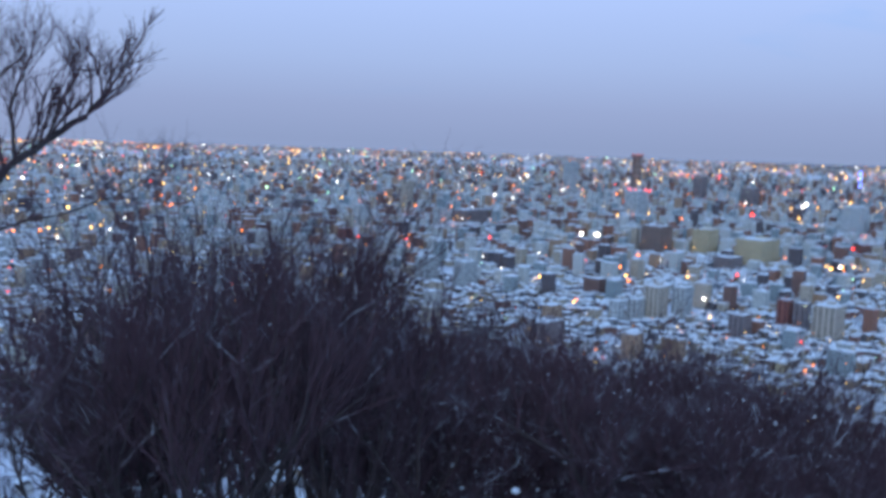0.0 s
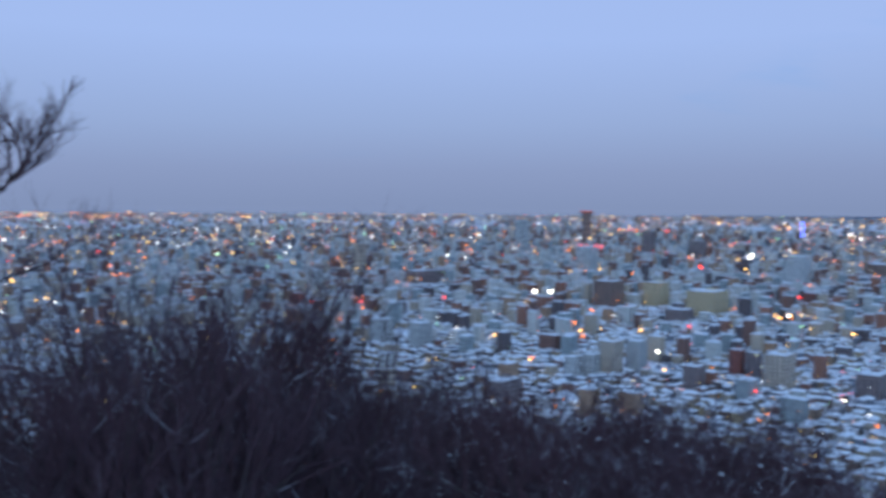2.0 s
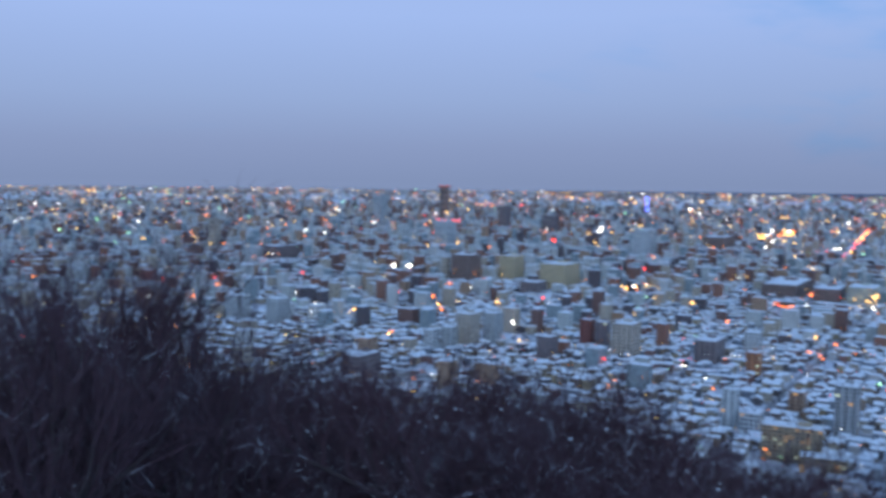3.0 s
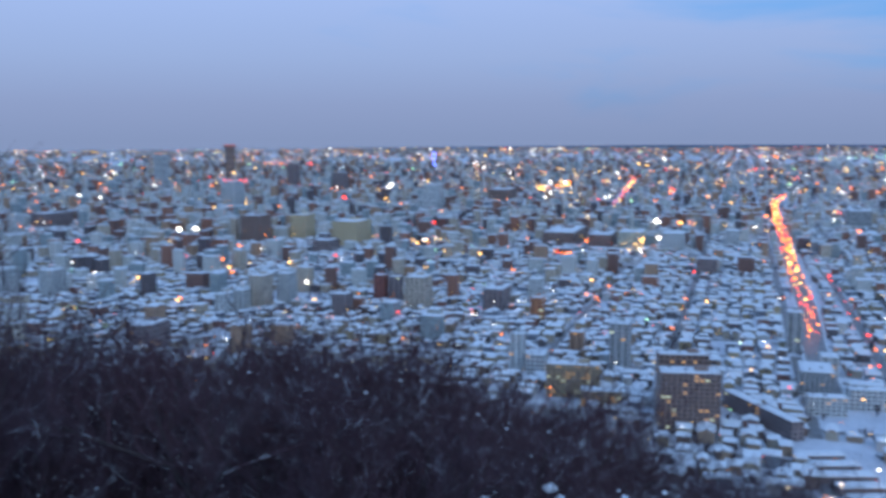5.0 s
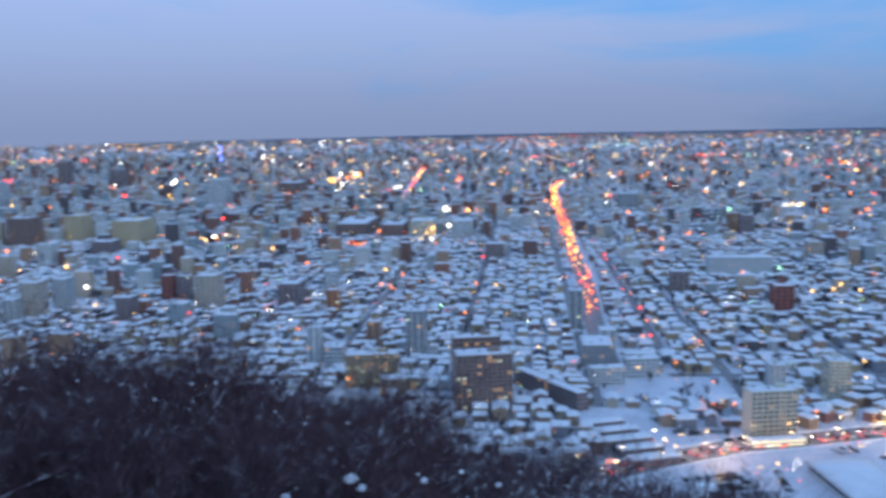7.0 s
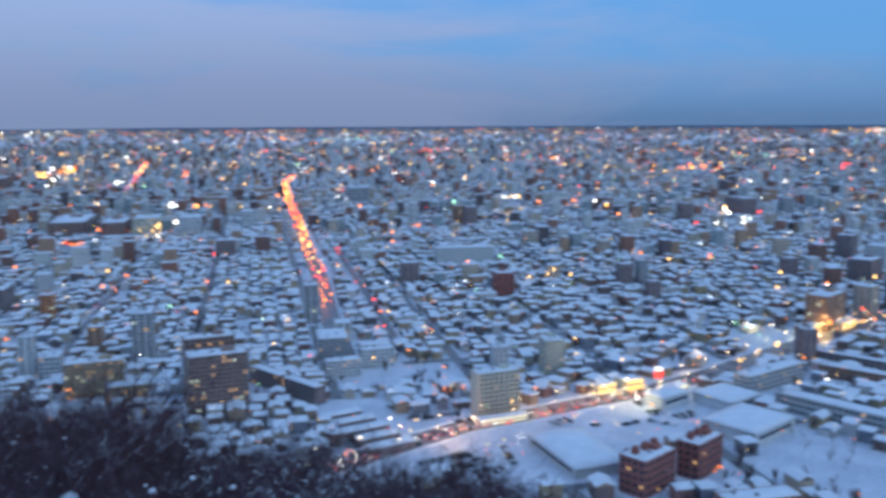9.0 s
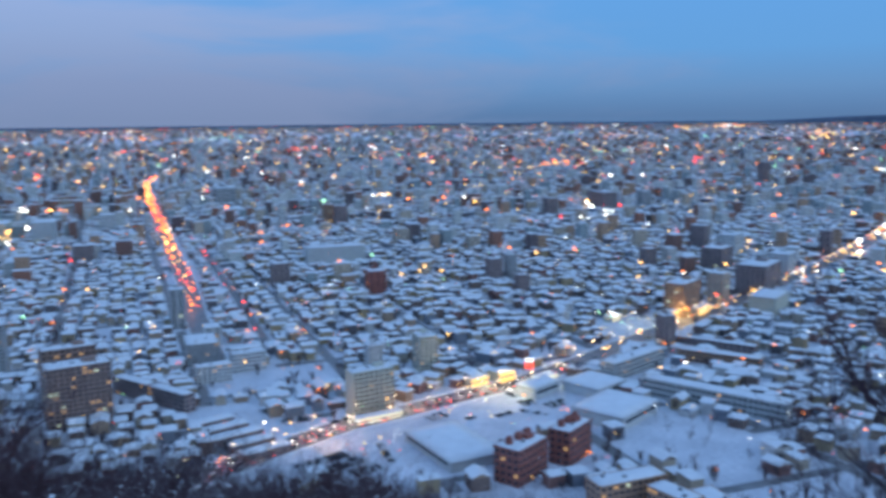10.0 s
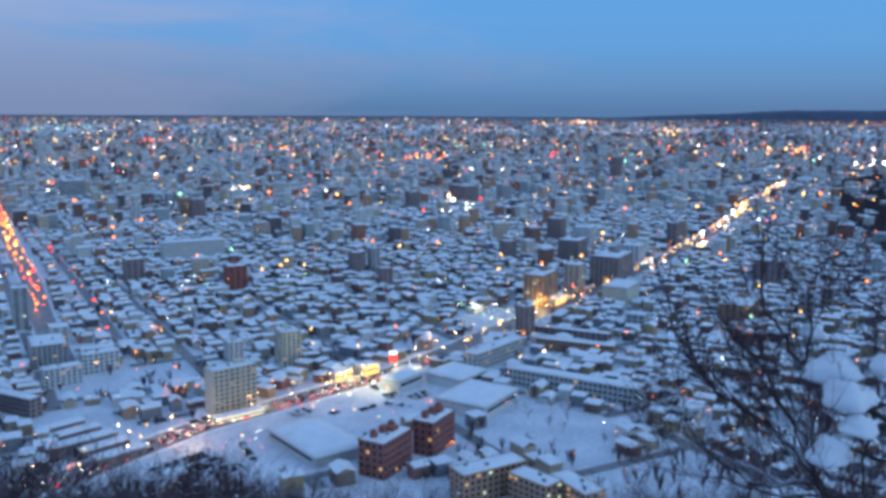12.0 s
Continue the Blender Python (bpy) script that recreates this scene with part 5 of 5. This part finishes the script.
# the plain to the east and the avenue towards it
clusters(glints, ((-76.2, -2.9, 1.3, 0.1, 9, "or"), (-84.5, -2.7, 0.3, 0.1, 4, "r"), (-80.5, -1.25, 1.5, 0.12, 10, "yo"), (-83.7, -0.75, 0.5, 0.08, 5, "yo"),
                  (-86.6, -0.7, 1.2, 0.08, 10, "yo"), (-91.8, -1.3, 1.0, 0.3, 16, "yyo"), (-98.8, -2.3, 1.6, 0.15, 14, "yo"), (-103.1, -2.9, 0.8, 0.2, 7, "yw"),
                  (-79.5, -6.1, 0.6, 0.2, 6, "wy"), (-78.0, -5.6, 0.4, 0.15, 4, "yw"), (-64.7, -4.8, 0.4, 0.12, 4, "wy"), (-59.4, -1.9, 0.5, 0.1, 4, "r")))
clusters(glints, ((-96.1, -5.8, 0.4, 0.35, 14, "yyw"), (-95.3, -7.0, 0.5, 0.3, 9, "yyw"), (-93.8, -8.1, 0.5, 0.3, 7, "yw"), (-91.1, -9.5, 0.8, 0.3, 12, "yyow"),
                  (-88.7, -10.8, 0.5, 0.3, 7, "oyw"), (-79.9, -12.7, 1.5, 0.4, 16, "ygwy"), (-84.0, -12.0, 0.25, 0.5, 8, "oy"), (-85.8, -12.0, 0.9, 0.3, 14, "yyow"),
                  (-97.9, -5.3, 0.5, 0.2, 4, "y"), (-76.6, -14.5, 0.15, 0.3, 4, "oy"), (-101.4, -4.8, 0.3, 0.2, 2, "yo"), (-93.4, -17.5, 0.5, 0.2, 4, "or")))
# the shops, lots and crossings of the main street
clusters(glints, ((-71.3, -17.1, 1.3, 0.35, 14, "ywyg"), (-72.8, -16.5, 1.0, 0.3, 10, "yyo"), (-63.6, -19.3, 1.4, 0.15, 10, "wyr"), (-65.3, -20.2, 0.4, 0.4, 6, "yw"),
                  (-67.9, -18.8, 1.4, 0.35, 10, "yor"), (-60.1, -17.2, 0.7, 0.5, 5, "o"), (-53.8, -21.0, 0.2, 0.2, 3, "o"), (-78.1, -21.4, 0.3, 0.3, 4, "oo"),
                  (-70.3, -18.6, 1.5, 0.5, 9, "ywr"), (-64.0, -21.0, 2.0, 0.5, 9, "yro"), (-61.2, -19.8, 0.5, 0.3, 4, "oyw")))
lamps("white_town_lights", lights["white"], WHITE_LAMP, "white street and shop lamps across the town")
lamps("warm_town_lights", lights["warm"], WARM_LAMP, "warm yellow street lamps across the town")
lamps("sodium_town_lights", lights["orange"], ORANGE_LAMP, "orange sodium lamps across the town")
lamps("red_town_lights", lights["red"], RED_LAMP, "red tail lamps and signs across the town")
lamps("green_town_lights", lights["green"], GREEN_LAMP, "greenish lamps across the town")


# ---- the main street below the hill ----
def along(pts, start, step, side):
    """Plan places every step metres along a line, side metres to its right: x, y, heading."""
    todo = start
    for (x0, y0), (x1, y1) in zip(pts, pts[1:]):
        L = math.hypot(x1 - x0, y1 - y0)
        while todo < L:
            t = todo / L
            tx, ty = (x1 - x0) / L, (y1 - y0) / L
            yield x0 + tx * todo + ty * side, y0 + ty * todo - tx * side, math.degrees(math.atan2(ty, tx))
            todo += step
        todo -= L


def street_lamp(lamp_mat):
    ob = thing("street_lamp", Matrix.Identity(4), "tall grey steel street lamp, lit", "street lamp", "street lamps along the main street")
    pole = bmesh.new()
    bmesh.ops.create_cone(pole, cap_ends=True, segments=8, radius1=0.14, radius2=0.08, depth=9, matrix=Matrix.Translation((0, 0, 4.5)))
    part("pole", pole, METAL, ob)
    part("arm", box(2.2, 0.1, 0.1, 1.0, 0, 8.9, bevel=0.02), METAL, ob)
    part("lamp_head", box(1.3, 0.6, 0.35, 2.0, 0, 8.6, bevel=0.08), lamp_mat, ob, "glowing lamp head")
    return ob


STREET = glow("street_lamp_glow", (1.0, 0.62, 0.28), 20)
lamp_a = street_lamp(STREET)
spots = [p for p in along(ROAD_B, 30, 30, 10.5)][:20] + [p for p in along(ROAD_B, 45, 30, -10.5)][:20]
for k, (x, y, turn) in enumerate(spots):
    m = pose(x, y, hill(x, y), 0, 0, turn + (90 if k < 20 else -90))
    if k == 0:
        lamp_a.matrix_basis = m
    else:
        copy_thing(lamp_a, m)


def point_lamp(x, y, up, watts, colour):
    data = bpy.data.lights.new("street_glow", "POINT")
    data.energy, data.color, data.shadow_soft_size = watts, colour, 0.6
    new("street_glow", data).location = (x, y, hill(x, y) + up)


for x, y in ((440, 246), (470, 253), (513, 226), (552, 204), (650, 155)):
    point_lamp(x, y, 10, 4200, (1.0, 0.55, 0.25))
# floodlit forecourts of the restaurant, the long shop and the filling station
for x, y, watts, colour in ((574, 190, 6000, (1, 0.72, 0.3)), (590, 172, 5500, (1, 0.8, 0.4)), (600, 147, 2600, (1, 0.9, 0.6)), (558, 172, 6000, (1, 0.85, 0.5)),
                            (792, 128, 1200, (0.85, 1, 0.25)), (824, 118, 1400, (1, 0.95, 0.3)), (838, 88, 9000, (1, 0.6, 0.22))):
    point_lamp(x, y, 9, watts, colour)

CAR_PAINTS = [material("car_paint_white", (0.6, 0.6, 0.62), 0.3, 0.1, 2, 0), material("car_paint_dark", (0.03, 0.035, 0.045), 0.3, 0.2, 2, 0),
              material("car_paint_silver", (0.33, 0.34, 0.36), 0.3, 0.1, 2, 0, metal=0.4)]
HEAD = glow("headlamp", (1.0, 0.9, 0.7), 30)
TAIL = glow("tail_lamp", (1.0, 0.04, 0.03), 18)


def car(paint, lit, label):
    ob = thing("car", Matrix.Identity(4), label, "car", "cars on the main street" if lit else "parked cars in the lots")
    bm = box(4.3, 1.75, 0.62, 0, 0, 0.32, bevel=0.14)
    box(2.3, 1.55, 0.55, -0.15, 0, 0.9, bevel=0.18, bm=bm)
    part("body", bm, paint, ob)
    part("windscreen", box(0.06, 1.3, 0.36, 1.0, 0, 0.98), GLASS, ob)
    wheel = bmesh.new()
    bmesh.ops.create_cone(wheel, cap_ends=True, segments=10, radius1=0.32, radius2=0.32, depth=0.2, matrix=Matrix.Rotation(math.pi / 2, 4, "X"))
    wheel = mesh_of("wheel", wheel, RUBBER)
    for sx in (-1.35, 1.35):
        for sy in (-0.8, 0.8):
            part("wheel", wheel, None, ob).location = (sx, sy, 0.32)
    if lit:
        for sy in (-0.6, 0.6):
            part("headlamp", box(0.12, 0.4, 0.25, 2.14, sy, 0.6), HEAD, ob, "lit headlamp")
            part("tail_lamp", box(0.12, 0.4, 0.25, -2.14, sy, 0.65), TAIL, ob, "lit red tail lamp")
    elif paint is not CAR_PAINTS[1]:
        part("snow_cover", snow_slab(2.2, 1.5, 0.2, 3, 2), SNOW, ob, "snow on the roof").location = (-0.15, 0, 1.43)
    return ob


running = [car(p, True, f"{w} car driving with its lamps lit") for p, w in zip(CAR_PAINTS, ("white", "black", "silver"))]
parked = [car(p, False, label) for p, label in zip(CAR_PAINTS, ("parked white car with snow on its roof", "parked black car in the snowy lot", "parked silver car with snow on its roof"))]
rng = random.Random(31)
queue = [(x, y, t) for x, y, t in along(ROAD_B, 5, 9.5, 3.0)][:38] + [(x, y, t + 180) for x, y, t in along(ROAD_B, 5, 11, -3.0)][:33] + [(x, y, t) for x, y, t in along(ROAD_B, 9, 14, 6.2)][:25]


def spread_copies(kinds, places):
    for k, (x, y, t) in enumerate(places):
        m = pose(x, y, hill(x, y) + 0.1, 0, 0, t)
        if k < len(kinds):
            kinds[k].matrix_basis = m
        else:
            copy_thing(kinds[rng.choice((0, 1, 1, 1, 2))], m)


spread_copies(running, queue)
rows = []
# each line of the lots: where it starts and ends, and whether a second line faces it
for x0, y0, x1, y1, double in ((401, 242, 430, 226, 1), (402, 226, 428, 214, 1), (404, 210, 422, 200, 1), (450, 218, 425, 198, 0), (563, 171, 579, 160, 1), (550, 140, 568, 130, 1),
                               (536, 156, 534, 136, 0), (548, 158, 558, 150, 1), (520, 168, 534, 160, 0), (474, 262, 492, 252, 0), (462, 288, 478, 276, 1), (480, 300, 492, 290, 0), (480, 318, 472, 300, 0),
                               (500, 205, 512, 198, 1), (507, 186, 518, 179, 0)):
    L, turn = math.hypot(x1 - x0, y1 - y0), math.degrees(math.atan2(y1 - y0, x1 - x0))
    for k in range(int(L / 2.7)):
        for side in range(1 + double):
            if rng.random() < 0.86:
                along_x, along_y = (x1 - x0) / L, (y1 - y0) / L
                off = 5.2 * side
                rows.append((x0 + along_x * k * 2.7 - along_y * off, y0 + along_y * k * 2.7 + along_x * off, turn + 90 + rng.gauss(0, 3)))
spread_copies(parked, rows)


# ---- lit shops, the sign, sheds, snow-roofed hall ----
SHOP_GLOW = glow("shop_front_glow", (1.0, 0.58, 0.16), 1.8)
SHOP_WHITE = glow("shop_window_glow", (1.0, 0.86, 0.58), 1.3)
SIGN_RED = glow("sign_red_glow", (1.0, 0.05, 0.03), 2.2)
SIGN_WHITE = glow("sign_white_glow", (1.0, 0.95, 0.95), 2.2)


def shop(x, y, yaw, w, d, h, glow_mat, label):
    ob = thing("shop", pose(x, y, hill(x, y), 0, 0, yaw), label, "shop")
    part("wall", box(w, d, h + 1, 0, 0, -1, bevel=0.1), WALLS["cream"], ob)
    part("shop_window", box(w * 0.9, 0.2, h * 0.45, 0, -d / 2 - 0.06, 0.5), glow_mat, ob, "brightly lit shop window")
    part("fascia", box(w * 0.96, 0.5, h * 0.28, 0, -d / 2 - 0.2, h * 0.66, bevel=0.05), glow_mat, ob, "glowing shop fascia")
    part("canopy", box(w * 0.98, 2.4, 0.25, 0, -d / 2 - 1.2, h * 0.6, bevel=0.05), CONCRETE, ob)
    part("roof_snow", snow_slab(w + 0.4, d + 0.4, 0.8, 5), SNOW, ob).location = (0, 0, h)
    return ob


shop(581, 205, -30, 17, 12, 6.5, SHOP_GLOW, "small shop with a glowing yellow front under roof snow")
shop(598, 190, -30, 15, 12, 7.5, SHOP_GLOW, "glowing yellow and orange restaurant under roof snow")
shop(604, 160, -28, 20, 9, 5.0, SHOP_WHITE, "long shop with a bright white front")
shop(489, 238, -37, 34, 7, 4.0, SHOP_WHITE, "lit shop row at the foot of the slab block")
shop(842, 100, -16, 22, 10, 7.0, SHOP_GLOW, "bright orange-lit shop front")
shop(872, 78, -16, 30, 12, 7.0, SHOP_GLOW, "bright yellow-lit shop beside the avenue")
shop(815, 150, -16, 20, 9, 5.0, SHOP_WHITE, "filling station kiosk with pale lamps")


def pylon_sign(x, y, yaw):
    ob = thing("pylon_sign", pose(x, y, hill(x, y), 0, 0, yaw), "tall red and white lit shop sign", "sign")
    part("post", box(0.8, 0.8, 8, 0, 0, -0.3, bevel=0.05), METAL, ob)
    part("red_panel", box(6.0, 1.2, 5.5, 0, 0, 7.2, bevel=0.1), SIGN_RED, ob, "glowing red panel")
    part("white_panel", box(6.0, 1.2, 2.2, 0, 0, 12.8, bevel=0.1), SIGN_WHITE, ob, "glowing white panel")


pylon_sign(608, 172, -70)


def shed(x, y, yaw, w, d, h):
    ob = thing("shed", pose(x, y, hill(x, y), 0, 0, yaw), "long low dark shed with a snow-covered roof", "shed", "row of long sheds")
    part("wall", box(w, d, h + 1, 0, 0, -1, bevel=0.08), WALLS["umber"], ob)
    part("roof", box(w + 0.8, d + 0.8, 0.25, 0, 0, h - 0.05, bevel=0.05), METAL, ob)
    part("roof_snow", snow_slab(w + 0.7, d + 0.7, 0.7, 9), SNOW, ob).location = (0, 0, h + 0.2)
    for k in range(4):
        part("window", window_data(1.6, 1.2, "dark"), None, ob).matrix_basis = pose((k - 1.5) * w / 4.5, -d / 2 - 0.02, 1.2)


for k in range(5):
    shed(443 - 7.4 * k, 331 - 14.6 * k, -30, 27 + 2 * (k % 3), 9.0, 4.4)


def lattice_tower(x, y, h):
    """The far town's steel tower, lit blue."""
    r = math.hypot(x, y)
    s = far_scale(r)
    ob = thing("lattice_tower", Matrix.Translation((x * s, y * s, far_z(r))) @ Matrix.Scale(s, 4), "tall steel lattice tower with blue lights", "tower")
    for k in range(4):
        a = k * math.pi / 2 + 0.7
        bm = bmesh.new()
        p0, p1 = Vector((16 * math.cos(a), 16 * math.sin(a), -2)), Vector((2.2 * math.cos(a), 2.2 * math.sin(a), h * 0.8))
        d = p1 - p0
        bmesh.ops.create_cone(bm, cap_ends=True, segments=6, radius1=1.6, radius2=1.0, depth=d.length,
                              matrix=Matrix.Translation((p0 + p1) / 2) @ d.to_track_quat("Z", "Y").to_matrix().to_4x4())
        part("leg", bm, METAL, ob)
    for z, w in ((h * 0.2, 26), (h * 0.42, 18), (h * 0.6, 14)):
        part("deck", box(w, w, 3, 0, 0, z, bevel=0.3), METAL, ob)
    for z, w, n in ((h * 0.5, 6.5, 14), (h * 0.66, 6.5, 16), (h * 0.82, 6, 14)):
        part("light_panel", box(w, w, n, 0, 0, z, bevel=0.4), BLUE_LAMP, ob, "blue light panel")
    part("mast", box(1.2, 1.2, h * 0.16, 0, 0, h * 0.84 + 12), METAL, ob)


lattice_tower(1924, 3473, 147)


def round_tower(x, y, h):
    r = math.hypot(x, y)
    s = far_scale(r)
    ob = thing("hotel_tower", Matrix.Translation((x * s, y * s, far_z(r))) @ Matrix.Scale(s, 4), "tall dark tower with a red-lit crown", "building")
    shaft = bmesh.new()
    bmesh.ops.create_cone(shaft, cap_ends=True, segments=20, radius1=25, radius2=23, depth=h + 4, matrix=Matrix.Translation((0, 0, h / 2 - 2)))
    part("shaft", shaft, WALLS["brown"], ob)
    crown = bmesh.new()
    bmesh.ops.create_cone(crown, cap_ends=True, segments=20, radius1=34, radius2=34, depth=10, matrix=Matrix.Translation((0, 0, h + 3)))
    part("crown", crown, WALLS["brown"], ob)
    band = bmesh.new()
    bmesh.ops.create_cone(band, cap_ends=True, segments=20, radius1=30, radius2=30, depth=5, matrix=Matrix.Translation((0, 0, h + 10)))
    part("lit_rim", band, DIM_RED, ob, "red-lit rim")
    for k in range(5):
        strip = bmesh.new()
        bmesh.ops.create_cone(strip, cap_ends=True, segments=20, radius1=25.3, radius2=25.1, depth=2.5, matrix=Matrix.Translation((0, 0, h * (k + 0.6) / 5.4)))
        part("window_ring", strip, GLASS, ob)


round_tower(1284, 4445, 158)


# ---- small trees in the snowfield, the wooded ridge beyond ----
park_tree = bare_tree(90, 8, 0.8, (7, 5, 4), 1, 0.012)
park = []
for k in range(34):
    x, y = rng.uniform(470, 560), rng.uniform(-10, 84)
    if k >= 20:
        x, y = 470 + 150 * rng.random(), 0
        y = 12 - 0.27 * (x - 490) + rng.gauss(0, 4)
    m = pose(x, y, hill(x, y) - 0.1, 0, 0, rng.uniform(0, 360)) @ Matrix.Scale(rng.uniform(0.7, 1.35), 4)
    if k == 0:
        park = [tree_thing(park_tree, m, "small leafless tree standing in the snow", "trees round the snowfield")]
    else:
        copy_thing(park[0], m).matrix_basis = m


def wooded_ridge():
    """A spur of wooded hill beyond the avenue."""
    rng = random.Random(17)
    verts, faces = [], []
    for _ in range(6500):
        t = rng.random()
        r = 1220 + 1700 * t
        inner = lerp(t, (0, 0.3, 0.5, 0.8, 1), (-104.8, -102.0, -100.9, -101.6, -103.5))
        az = inner - abs(rng.gauss(0, 2.4))
        x, y = -math.sin(radians(az)) * r, math.cos(radians(az)) * r
        z = 16 * min(1, abs(az - inner) / 4) * math.sin(math.pi * min(1, t + 0.15))
        h, w = rng.uniform(9, 15), rng.uniform(3, 5)
        for _ in range(5):
            dx, dy = rng.gauss(0, w * 0.5), rng.gauss(0, w * 0.5)
            b = len(verts)
            verts += [(x + dx * 0.2, y + dy * 0.2, z - 3), (x + dx - 1.3, y + dy, z + h * 0.6), (x + dx + 1.3, y + dy - 1, z + h * 0.55), (x + dx, y + dy + 1.3, z + h * 0.6), (x + dx * 1.3, y + dy * 1.3, z + h)]
            faces += [(b, b + 2, b + 1), (b, b + 3, b + 2), (b, b + 1, b + 3), (b + 4, b + 1, b + 2), (b + 4, b + 2, b + 3), (b + 4, b + 3, b + 1)]
    tagged(new("far_woods", soup("far_woods", verts, faces, [FAR_TWIG])), "dark leafless woods on a low spur", "woods", kind="stuff")


wooded_ridge()


def town_trees():
    """Bare garden and street trees between the houses, too many to count."""
    rng = random.Random(41)
    verts, faces = [], []
    for _ in range(5200):
        r = 430 * (2600 / 430) ** rng.random()
        az = rng.uniform(-106, 32)
        x, y = -math.sin(radians(az)) * r, math.cos(radians(az)) * r
        if blocked(x, y, 1) or (r < 760 and hill(x, y) > 25) or near_line(x, y, ROAD_A, 13) or near_line(x, y, ROAD_B, 12) or any(inside(x, y, q) for q in OPEN):
            continue
        z = hill(x, y) if r < 760 else 0
        h, w = rng.uniform(5, 11), rng.uniform(2, 4)
        for _ in range(7):
            dx, dy = rng.gauss(0, w * 0.5), rng.gauss(0, w * 0.5)
            b, q, k = len(verts), rng.uniform(0.15, 0.5), rng.uniform(0.45, 0.75)
            verts += [(x + dx * 0.2, y + dy * 0.2, z), (x + dx - q, y + dy, z + h * k), (x + dx + q, y + dy - q, z + h * k), (x + dx, y + dy + q, z + h * k), (x + dx * 1.4, y + dy * 1.4, z + h)]
            faces += [(b, b + 2, b + 1), (b, b + 3, b + 2), (b, b + 1, b + 3), (b + 4, b + 1, b + 2), (b + 4, b + 2, b + 3), (b + 4, b + 3, b + 1)]
    tagged(new("town_trees", soup("town_trees", verts, faces, [FAR_TWIG])), "bare garden and street trees between the houses", "trees", kind="stuff")


town_trees()
